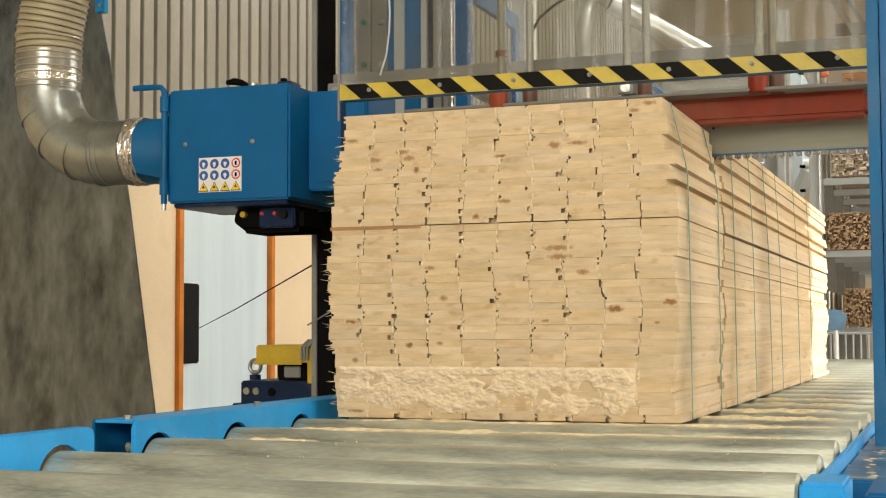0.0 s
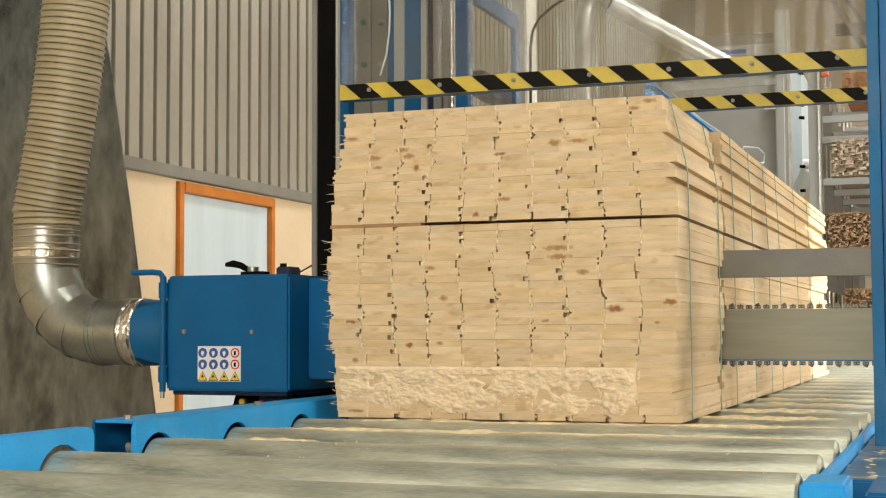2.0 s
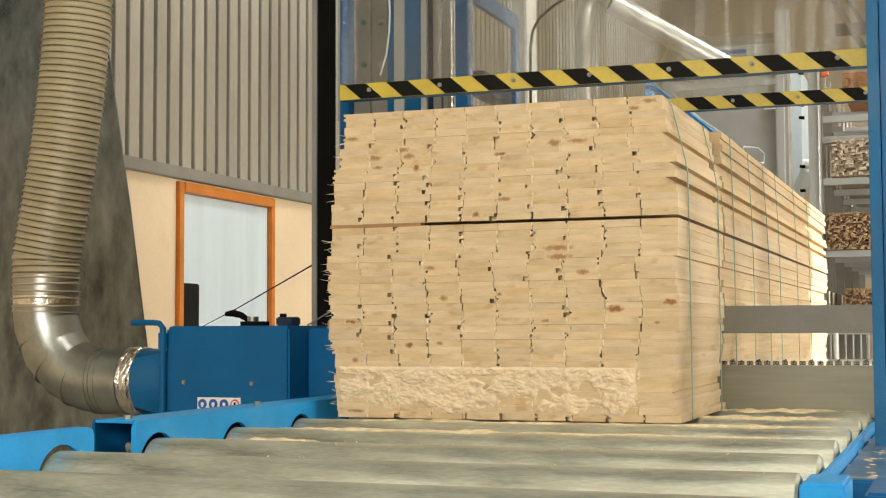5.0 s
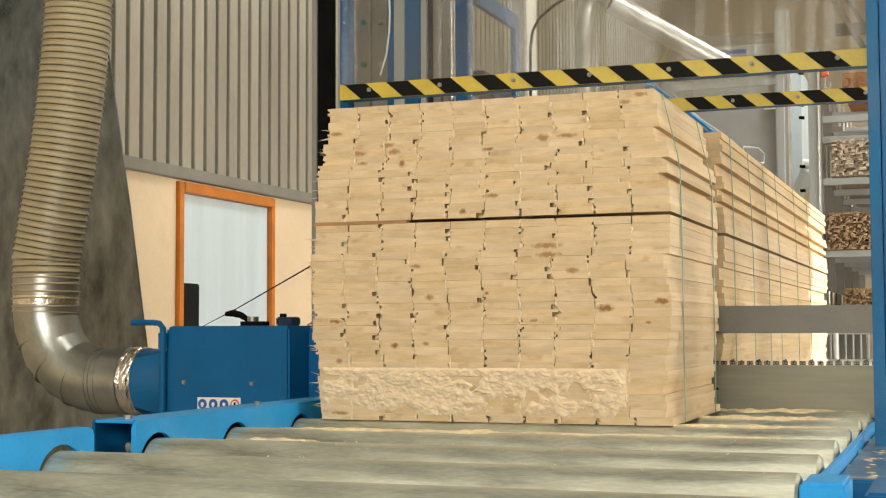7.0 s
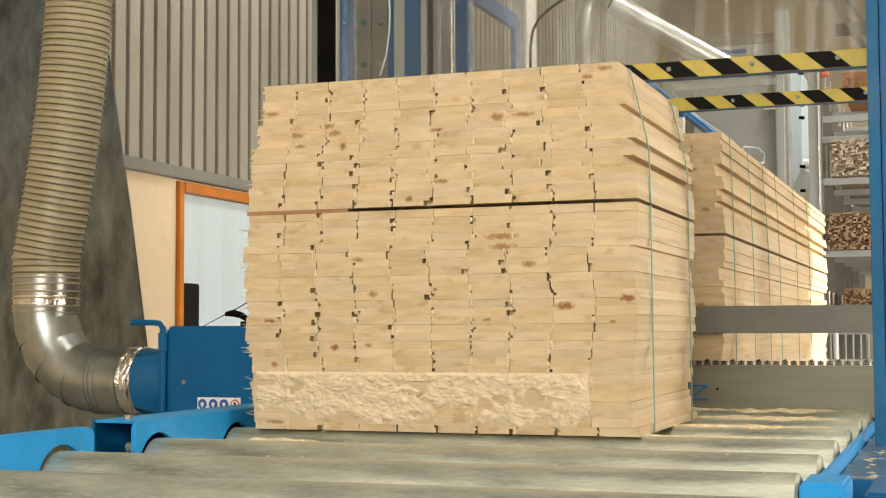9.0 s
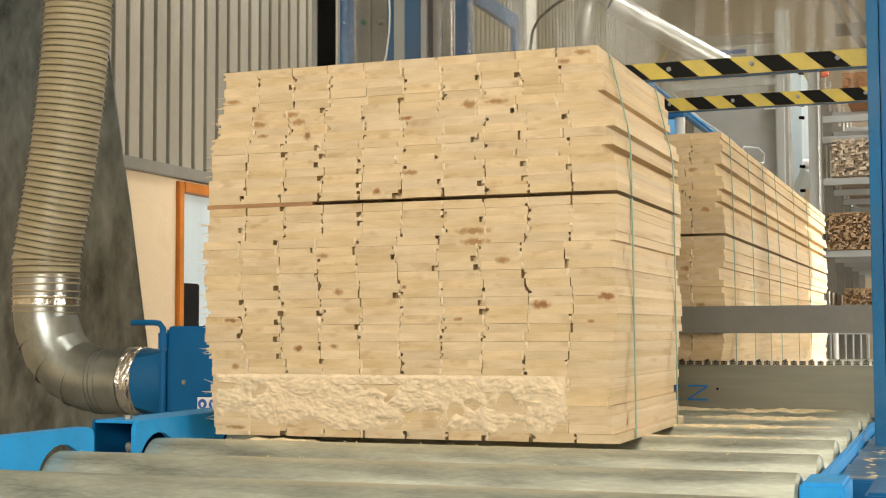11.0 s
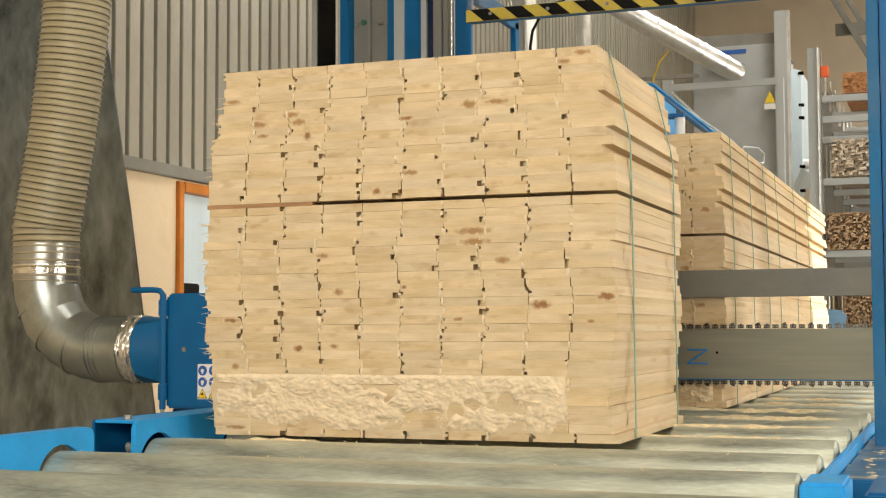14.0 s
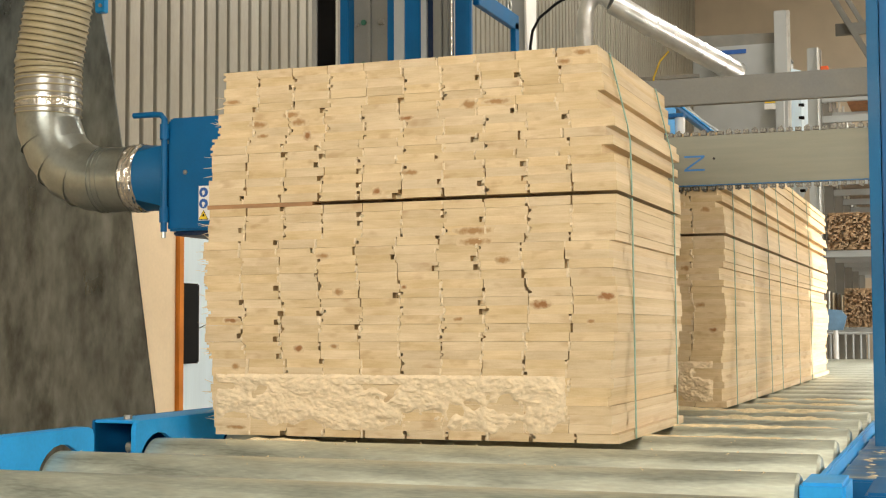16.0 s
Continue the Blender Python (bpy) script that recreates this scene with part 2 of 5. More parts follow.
def knot_wood(name, heart):
    """Knot that fades from a dark heart into the plain wood around it, by its own extent."""
    m = bpy.data.materials.new(name)
    m.use_nodes = True
    n, l = m.node_tree.nodes, m.node_tree.links
    b = n["Principled BSDF"]
    tc = n.new("ShaderNodeTexCoord")
    mp = n.new("ShaderNodeMapping")
    mp.inputs["Location"].default_value = (-1.0, 0, -1.0)
    mp.inputs["Scale"].default_value = (2.0, 0.0, 2.0)
    l.new(tc.outputs["Generated"], mp.inputs[0])
    noi = n.new("ShaderNodeTexNoise")
    noi.inputs["Scale"].default_value, noi.inputs["Detail"].default_value = 75.0, 4
    l.new(tc.outputs["Object"], noi.inputs[0])
    ln = n.new("ShaderNodeVectorMath")
    ln.operation = "LENGTH"
    l.new(mp.outputs[0], ln.inputs[0])
    ad = n.new("ShaderNodeMath")
    ad.operation = "MULTIPLY_ADD"
    ad.inputs[1].default_value = 1.5
    l.new(noi.outputs[0], ad.inputs[0])
    l.new(ln.outputs["Value"], ad.inputs[2])
    ramp = n.new("ShaderNodeValToRGB")
    e = ramp.color_ramp.elements
    e[0].position, e[1].position = 0.46, 0.70
    e[0].color, e[1].color = (*heart, 1), (0.61, 0.465, 0.28, 1)
    half = n.new("ShaderNodeMath")
    half.operation = "MULTIPLY"
    half.inputs[1].default_value = 0.42
    l.new(ad.outputs[0], half.inputs[0])
    l.new(half.outputs[0], ramp.inputs[0])
    l.new(ramp.outputs[0], b.inputs["Base Color"])
    b.inputs["Roughness"].default_value = 0.72
    b.inputs["Specular IOR Level"].default_value = 0.25
    bp = n.new("ShaderNodeBump")
    bp.inputs["Strength"].default_value, bp.inputs["Distance"].default_value = 0.3, 0.002
    l.new(noi.outputs[0], bp.inputs["Height"])
    l.new(bp.outputs[0], b.inputs["Normal"])
    return m


KNOT = knot_wood("knot_wood", (0.36, 0.205, 0.085))
KNOT_DARK = knot_wood("dark_knot", (0.29, 0.135, 0.05))
CHAIN = shader("oiled_chain", (0.07, 0.062, 0.05), 0.35, 0.9, scale=60, spread=0.4)
LATH = shader("brown_lath", (0.36, 0.19, 0.08), 0.7, scale=30, spread=0.2, fine=200, stretch=(0.2, 1, 2))
BROWN = shader("brown_paint", (0.13, 0.06, 0.03), 0.55, scale=8)
GREEN = shader("green_plug", (0.03, 0.16, 0.09), 0.5, scale=8)
PALE_BLUE = shader("pale_blue_paint", (0.16, 0.30, 0.46), 0.5, scale=10, spread=0.15)
SAFETY = shader("safety_orange", (0.75, 0.13, 0.03), 0.5, scale=8)
BLUE_POST = shader("post_blue_paint", (0.001, 0.105, 0.245), 0.45, scale=4, spread=0.1, dirt=(0.1, 0.2, 0.3), dirt_amount=0.3)
STRIPS = shader("brown_strips", (0.47, 0.32, 0.185), 0.8, scale=60, spread=0.28, fine=200)
STRIPS_GREY = shader("greyed_strips", (0.60, 0.50, 0.38), 0.8, scale=45, spread=0.3, fine=200)
STRIPS_RED = shader("orange_strips", (0.42, 0.20, 0.08), 0.8, scale=40, spread=0.3, fine=200)
DUCT_FAR = shader("bright_duct", (0.78, 0.79, 0.77), 0.34, 0.9, scale=5, spread=0.12, bump=0.05)
TAPE_BLACK.node_tree.nodes["Principled BSDF"].inputs["Specular IOR Level"].default_value = 0.04
for paint in (BLUE, BLUE_LIGHT, BLUE_DARK, BLUE_POST, RED):
    paint.node_tree.nodes["Principled BSDF"].inputs["Specular IOR Level"].default_value = 0.22
SHEET = clear_sheet("clear_plastic")

# ---- mesh helpers ----
BM = bmesh.new


def part(name, bm, material, parent=None, label="", smooth=False, bevel=0.0):
    """Links a bmesh as one mesh object, under a thing where one is given."""
    if bevel:
        bmesh.ops.bevel(bm, geom=[e for e in bm.edges if len(e.link_faces) == 2 and e.calc_face_angle(0) > 0.6], offset=bevel, segments=2, affect="EDGES", clamp_overlap=True)
    bmesh.ops.recalc_face_normals(bm, faces=bm.faces)
    me = bpy.data.meshes.new(name)
    bm.to_mesh(me)
    bm.free()
    me.materials.append(material)
    if smooth:
        for f in me.polygons:
            f.use_smooth = True
        me.set_sharp_from_angle(angle=radians(40))
    ob = new(name, me)
    ob.parent = parent
    if label:
        ob["label"] = label
    return ob


def thing(name, label, category, group="", kind="", at=(0, 0, 0)):
    ob = tagged(new(name), label, category, group, kind)
    ob.empty_display_size = 0.1
    ob.location = at
    return ob


def box(bm, x0, x1, y0, y1, z0, z1):
    m = Matrix.Translation(((x0 + x1) / 2, (y0 + y1) / 2, (z0 + z1) / 2)) @ Matrix.Diagonal((x1 - x0, y1 - y0, z1 - z0, 1))
    bmesh.ops.create_cube(bm, size=1, matrix=m)
    return bm


def cyl(bm, a, b, r, seg=24, r2=None):
    a, b = Vector(a), Vector(b)
    d = b - a
    m = Matrix.Translation((a + b) / 2) @ d.to_track_quat("Z", "Y").to_matrix().to_4x4()
    bmesh.ops.create_cone(bm, cap_ends=True, segments=seg, radius1=r, radius2=r if r2 is None else r2, depth=d.length, matrix=m)
    return bm


def prism(bm, pts, axis, lo, hi):
    """Extrudes a 2D outline along axis x, y or z."""
    def at(u, v, w):
        return {"x": (w, u, v), "y": (u, w, v), "z": (u, v, w)}[axis]
    a = [bm.verts.new(at(u, v, lo)) for u, v in pts]
    b = [bm.verts.new(at(u, v, hi)) for u, v in pts]
    bm.faces.new(a)
    bm.faces.new(b[::-1])
    for i in range(len(pts)):
        j = (i + 1) % len(pts)
        bm.faces.new((a[i], b[i], b[j], a[j]))
    return bm


def tube(bm, path, radii, seg=24, cap=True):
    """A round tube along a path of points, with a radius at each."""
    path = [Vector(q) for q in path]
    rings, side = [], None
    for i, q in enumerate(path):
        d = (path[min(i + 1, len(path) - 1)] - path[max(i - 1, 0)]).normalized()
        if side is None:
            side = d.orthogonal().normalized()
        side = (side - d * side.dot(d)).normalized()
        up = d.cross(side)
        r = radii[i] if isinstance(radii, (list, tuple)) else radii
        rings.append([bm.verts.new(q + (side * math.cos(k * math.tau / seg) + up * math.sin(k * math.tau / seg)) * r) for k in range(seg)])
    for a, b in zip(rings, rings[1:]):
        for k in range(seg):
            bm.faces.new((a[k], a[(k + 1) % seg], b[(k + 1) % seg], b[k]))
    if cap:
        bm.faces.new(rings[0][::-1])
        bm.faces.new(rings[-1])
    return bm


def bolt(parent, x, y, z, r=0.009, axis=(0, -1, 0), material=None):
    a = Vector((x, y, z))
    d = Vector(axis)
    bm = cyl(BM(), a + d * -0.002, a + d * 0.003, r * 1.5, 16)
    cyl(bm, a + d * 0.003, a + d * 0.008, r, 6)
    return part("bolt", bm, material or CHROME, parent)


# ---- hall ----
def structure(name, bm, material, label, category="wall", **kw):
    return tagged(part(name, bm, material, **kw), label, category, kind="structure")


structure("floor", box(BM(), -4.5, 6.0, -6.2, 26, FLOOR - 0.2, FLOOR), CONCRETE, "dusty grey concrete hall floor", "floor")
WX = -4.5
DOOR_Y0, DOOR_Y1, DOOR_Z = 4.90, 6.43, 1.32
bm = box(BM(), WX - 0.2, WX, -6.2, DOOR_Y0, FLOOR, 1.38)
box(bm, WX - 0.2, WX, DOOR_Y1, 26, FLOOR, 1.38)
box(bm, WX - 0.2, WX, DOOR_Y0, DOOR_Y1, DOOR_Z, 1.38)
wall = structure("wall_west", bm, PANEL, "cream panelled lower hall wall")
structure("wall_west_backing", box(BM(), WX - 0.2, WX - 0.08, -6.2, 26, 1.38, 8.4), CLAD, "beige sheet backing behind ribbed cladding")
# ribbed cladding of the upper wall, one folded sheet per metre
pitch = 0.1712
profile = []
for i in range(5):
    u = i * pitch
    profile += [(0.0, u), (0.0, u + 0.020), (0.05, u + 0.025), (0.056, u + 0.030), (0.056, u + 0.037), (0.05, u + 0.042), (0.05, u + pitch - 0.014), (0.012, u + pitch - 0.005)]
sheet_me = None
for k in range(-8, 30):
    if sheet_me is None:
        bm = BM()
        pts = profile + [(0.0, 5 * pitch)]
        lo = [bm.verts.new((u, v, 1.42)) for u, v in pts]
        hi = [bm.verts.new((u, v, 8.4)) for u, v in pts]
        for i in range(len(pts) - 1):
            bm.faces.new((lo[i], lo[i + 1], hi[i + 1], hi[i]))
        ob = part("cladding_sheet", bm, CLAD, wall)
        sheet_me = ob.data
    else:
        ob = new("cladding_sheet", sheet_me)
        ob.parent = wall
    ob.location = (WX - 0.03, k * 5 * pitch + 0.120, 0)
structure("trim", box(BM(), WX - 0.02, WX + 0.06, -6.2, 26, 1.335, 1.42), GREY_PAINT, "grey steel flashing below the ribbed cladding", "trim", bevel=0.006)
structure("wall_north", box(BM(), -4.7, 6.2, 26, 26.2, FLOOR, 8.4), PLASTER, "beige end wall of the hall")
# the gap from z 0.8 to 3.0 is added for the fill lamp
bm = box(BM(), -4.7, 6.2, -6.4, -6.2, FLOOR, 0.8)
box(bm, -4.7, 6.2, -6.4, -6.2, 3.0, 8.4)
box(bm, -4.7, -2.1, -6.4, -6.2, 0.8, 3.0)
box(bm, 1.5, 6.2, -6.4, -6.2, 0.8, 3.0)
structure("wall_south", bm, PLASTER, "unseen beige hall wall with an added opening for the fill lamp")
# low opening at y -2.6 to 0.7 is added for the side fill lamp
bm = box(BM(), 6.0, 6.2, -6.2, -2.6, FLOOR, 8.4)
box(bm, 6.0, 6.2, 0.7, 5.0, FLOOR, 8.4)
box(bm, 6.0, 6.2, -2.6, 0.7, FLOOR, -0.55)
box(bm, 6.0, 6.2, -2.6, 0.7, 1.5, 8.4)
box(bm, 6.0, 6.2, 9.8, 26, FLOOR, 8.4)
box(bm, 6.0, 6.2, 5.0, 9.8, 3.3, 8.4)
structure("wall_east", bm, PLASTER, "beige hall wall with an open gate")
# unseen opaque pane, added behind the lamp to stop the sun
tagged(part("fill_pane_side", box(BM(), 6.06, 6.08, -2.6, 0.7, -0.55, 1.5), WHITE), "added opaque white pane that keeps the sun out of the low opening", "window", kind="structure")
bm = BM()
edges = [-6.4, -4.8, -1.2, 1.4, 5.0, 8.2, 11.8, 15.2, 18.8, 26.2]
for i in range(0, len(edges) - 1, 2):
    box(bm, -4.7, 6.2, edges[i], edges[i + 1], 8.4, 8.5)
for i in range(1, len(edges) - 1, 2):
    box(bm, -4.7, 0.4, edges[i], edges[i + 1], 8.4, 8.5)
    box(bm, 2.8, 6.2, edges[i], edges[i + 1], 8.4, 8.5)
# unseen white panes close the added ceiling openings above the fill lamps
for sy in (-3.0, 3.2, 10.0, 17.0):
    tagged(part("fill_pane_roof", box(BM(), 0.4, 2.8, sy - 1.8, sy + 1.8, 8.4, 8.46), WHITE), "added opaque white pane above an overhead fill lamp", "roof light", kind="structure")
structure("ceiling", bm, PLASTER, "unseen pale ceiling with openings added for fill lamps", "ceiling")

# door in the wall
door = tagged(new("door_1"), "pale blue-white door leaf in an orange frame", "door", kind="structure")
part("door_frame", box(BM(), WX - 0.12, WX + 0.03, DOOR_Y0, DOOR_Y0 + 0.07, FLOOR, DOOR_Z), ORANGE, door, "orange painted frame", bevel=0.006)
part("door_frame", box(BM(), WX - 0.12, WX + 0.005, DOOR_Y1 - 0.07, DOOR_Y1, FLOOR, DOOR_Z), ORANGE, door, bevel=0.006)
part("door_frame", box(BM(), WX - 0.12, WX + 0.034, DOOR_Y0 + 0.07, DOOR_Y1 - 0.07, DOOR_Z - 0.07, DOOR_Z), ORANGE, door, bevel=0.006)
part("door_leaf", box(BM(), WX - 0.08, WX - 0.03, DOOR_Y0 + 0.074, DOOR_Y1 - 0.074, FLOOR + 0.01, DOOR_Z - 0.074), DOORSKIN, door, bevel=0.004)
part("door_window", box(BM(), WX - 0.032, WX - 0.012, DOOR_Y0 + 0.09, DOOR_Y0 + 0.36, 0.02, 0.60), RUBBER, door, "dark glazed slot window", bevel=0.02)

# ---- conveyor ----
R_ROLL, PITCH, ROLL_Y0 = 0.075, 0.384, -1.62
conveyor = thing("roller_conveyor", "blue roller conveyor with worn steel rollers and sawdust", "conveyor")
roller_me = None
for i in range(-2, 27):
    y = ROLL_Y0 + i * PITCH - 0.004
    if roller_me is None:
        bm = cyl(BM(), (-1.075, 0, 0), (0.450, 0, 0), R_ROLL, 40)
        cyl(bm, (0.450, 0, 0), (0.4555, 0, 0), R_ROLL, 40, R_ROLL * 0.92)
        cyl(bm, (-1.13, 0, 0), (0.50, 0, 0), 0.022, 16)
        ob = part("roller", bm, ROLLER, conveyor, smooth=True)
        roller_me = ob.data
    else:
        ob = new("roller", roller_me)
        ob.parent = conveyor
    ob.location = (0, y, -R_ROLL)


def side_plate(x, y0, y1, z0, z1, thick=0.012, notch=True, top=None, round_end=False):
    """An upright rail plate with a notch over each roller; top gives a folded flange to that side."""
    pts = [(y0, z0)]
    bottom = []
    for i in range(27):
        c = ROLL_Y0 + i * PITCH
        if notch and y0 + 0.09 < c < y1 - 0.09:
            for k in range(11):
                a = math.pi * (1 - k / 10)
                bottom.append((c + math.cos(a) * 0.088, -0.075 + math.sin(a) * 0.088))
    low = -0.075
    pts = [(y0, low)] + bottom + [(y1, low)]
    pts += [(y1, z1 - 0.02), (y1 - 0.006, z1 - 0.006), (y1 - 0.02, z1), (y0 + 0.02, z1), (y0 + 0.006, z1 - 0.006), (y0, z1 - 0.02)]
    bm = prism(BM(), pts, "x", x - thick, x)
    return bm


# rail on the far side of the rollers, in lengths with gaps between
part("side_plate", side_plate(-1.075, -2.9, -1.118, -0.2, 0.043), BLUE_LIGHT, conveyor, "bright blue notched side plate")
part("side_plate", side_plate(-1.075, -0.953, 0.62, -0.2, 0.045), BLUE_LIGHT, conveyor)
part("side_plate", side_plate(-1.075, 0.95, 8.6, -0.2, 0.04), BLUE_LIGHT, conveyor)
part("flange", box(BM(), -1.12, -1.0885, -2.9, -1.13, 0.036, 0.043), BLUE_LIGHT, conveyor, bevel=0.002)
for y0, y1, z in ((-0.945, 0.62, 0.045), (0.95, 8.6, 0.04)):
    part("flange", box(BM(), -1.192, -1.0885, y0, y1, z - 0.007, z), BLUE_LIGHT, conveyor, bevel=0.002)
    part("back_web", box(BM(), -1.2, -1.192, y0, y1, -0.07, z), BLUE, conveyor, bevel=0.002)
for y0, y1 in ((-2.9, -1.118), (-0.953, 0.62), (0.95, 8.6)):
    part("side_beam", box(BM(), -1.19, -1.075, y0, y1, -0.24, -0.077), BLUE, conveyor, bevel=0.004)
part("clamp_bolt", cyl(BM(), (-1.13, -0.90, -0.02), (-1.10, -0.90, -0.02), 0.012, 8), ZINC, conveyor)
for y in (-0.90, -0.25, 0.4):
    part("bolt", cyl(BM(), (-1.13, y, 0.044), (-1.13, y, 0.055), 0.010, 6), CHROME, conveyor)
# rail on the near side
part("side_beam", box(BM(), 0.462, 0.476, -1.02, 0.66, -0.16, -0.024), BLUE_LIGHT, conveyor, bevel=0.003)
part("side_beam", box(BM(), 0.474, 0.56, -1.02, 8.6, -0.24, -0.17), BLUE, conveyor, bevel=0.003)
part("side_beam", box(BM(), 0.462, 0.476, 0.9, 8.6, -0.16, -0.022), BLUE_LIGHT, conveyor, bevel=0.003)
part("catwalk_plate", box(BM(), 0.48, 1.3, -0.80, 0.62, -0.062, -0.052), BLUE_DUSTY, conveyor, "dusty blue steel cover plate", bevel=0.002)
part("side_beam", box(BM(), 0.48, 1.3, -0.84, -0.80, -0.15, -0.05), BLUE, conveyor, bevel=0.004)
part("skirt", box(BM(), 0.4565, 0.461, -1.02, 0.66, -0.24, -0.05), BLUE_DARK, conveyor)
part("end_block", box(BM(), 0.458, 0.535, -1.30, -1.14, -0.2, -0.010), BLUE_LIGHT, conveyor, bevel=0.006)
part("end_block", box(BM(), 0.555, 1.3, -1.15, -0.86, -0.3, -0.04), BLUE, conveyor, bevel=0.006)
for y in (-2.4, -0.4, 1.8, 4.2, 6.6, 8.4):
    for x in (-1.17, 0.48):
        part("leg", box(BM(), x, x + 0.07, y, y + 0.08, FLOOR, -0.24), BLUE, conveyor, bevel=0.004)

# ---- timber ----
BT, BW = 0.0205, 0.1018           # board thickness and cover width


def board_mesh(name, y0, y1, kind):
    """A board with its tongue running into the next one's groove; kind 0 tongued, 1 rebated, 2 plain, 3 half wide."""
    t, w = BT - 0.00002, BW - 0.0002
    if kind == 0:
        pts = [(0, 0), (w, 0), (w, t * 0.36), (w + 0.006, t * 0.38), (w + 0.006, t * 0.64), (w, t * 0.66), (w, t),
               (0.0, t), (0.0, t * 0.70), (0.0072, t * 0.68), (0.0072, t * 0.34), (0.0, t * 0.32)]
    elif kind == 1:
        pts = [(0, 0), (w, 0), (w, t * 0.45), (w + 0.009, t * 0.45), (w + 0.009, t - 0.001), (w - 0.001, t), (0.001, t), (0.001, t * 0.42), (0.0, t * 0.4)]
    elif kind == 3:
        pts = [(0, 0), (w - 0.017, 0), (w - 0.017, t * 0.62), (w, t * 0.62), (w, t), (0, t)]
    elif kind == 4:
        pts = [(0, 0), (w, 0), (w, t * 0.62), (w - 0.006, t * 0.62), (w - 0.006, t), (0, t)]
    elif kind == 5:
        pts = [(0, 0), (w - 0.0045, 0), (w - 0.0045, t), (0, t)]
    elif kind == 6:
        pts = [(0, 0), (w, 0), (w, t * 0.4), (w - 0.013, t * 0.4), (w - 0.013, t), (0, t)]
    else:
        pts = [(0.0003, 0), (w, 0), (w, t), (0.0003, t)]
    bm = prism(BM(), pts, "y", y0, y1)
    bmesh.ops.recalc_face_normals(bm, faces=bm.faces)
    me = bpy.data.meshes.new(name)
    bm.to_mesh(me)
    bm.free()
    me.materials.append(WOOD)
    return me


def edge_left(z):
    return -1.0 - 0.026 * math.sin(min(1.0, max(0.0, z / 0.8)) * math.pi) + max(0.0, z - 0.70) * 0.16


def ridge(bm, x, y, z0, z1, rnd):
    """A low rounded ridge of bent fibres on a cut face, sunk into it at its rim."""
    n = max(2, int((z1 - z0) / 0.004))
    wide = rnd.uniform(0.0028, 0.0056)
    shift = rnd.uniform(-0.004, 0.001)
    rows = []
    for j in range(n + 1):
        k = 0.4 if j in (0, n) else 1.0
        w = wide * rnd.uniform(0.75, 1.25)
        c = x + shift + rnd.uniform(-0.0012, 0.0012)
        z = z0 + (z1 - z0) * j / n
        high = rnd.uniform(0.0022, 0.0048) * k
        rows.append([bm.verts.new((c + w * u, y - high * h + 0.0008, z)) for u, h in ((-1.0, -0.4), (-0.45, 0.8), (0.35, 1.0), (1.0, -0.4))])
    for a, b in zip(rows, rows[1:]):
        for k in range(3):
            bm.faces.new((a[k], a[k + 1], b[k + 1], b[k]))


# how far each row's outer board stands back from the pack's side
INSET_LOW = (0.0, 0.016, 0.014, 0.008, 0.014, 0.016, 0.010, 0.018, 0.014, 0.010, 0.004, 0.008, 0.0, 0.0, -0.002, -0.003, 0.0, 0.004, 0.010, 0.006, 0.018, 0.018, 0.004, 0.0, 0.002, -0.002, 0.0)
INSET_TOP = (-0.004, 0.0, -0.002, 0.004, 0.030, 0.004, 0.022, 0.0, 0.002, 0.024, 0.026, 0.004, 0.008, 0.0, 0.006, 0.0)


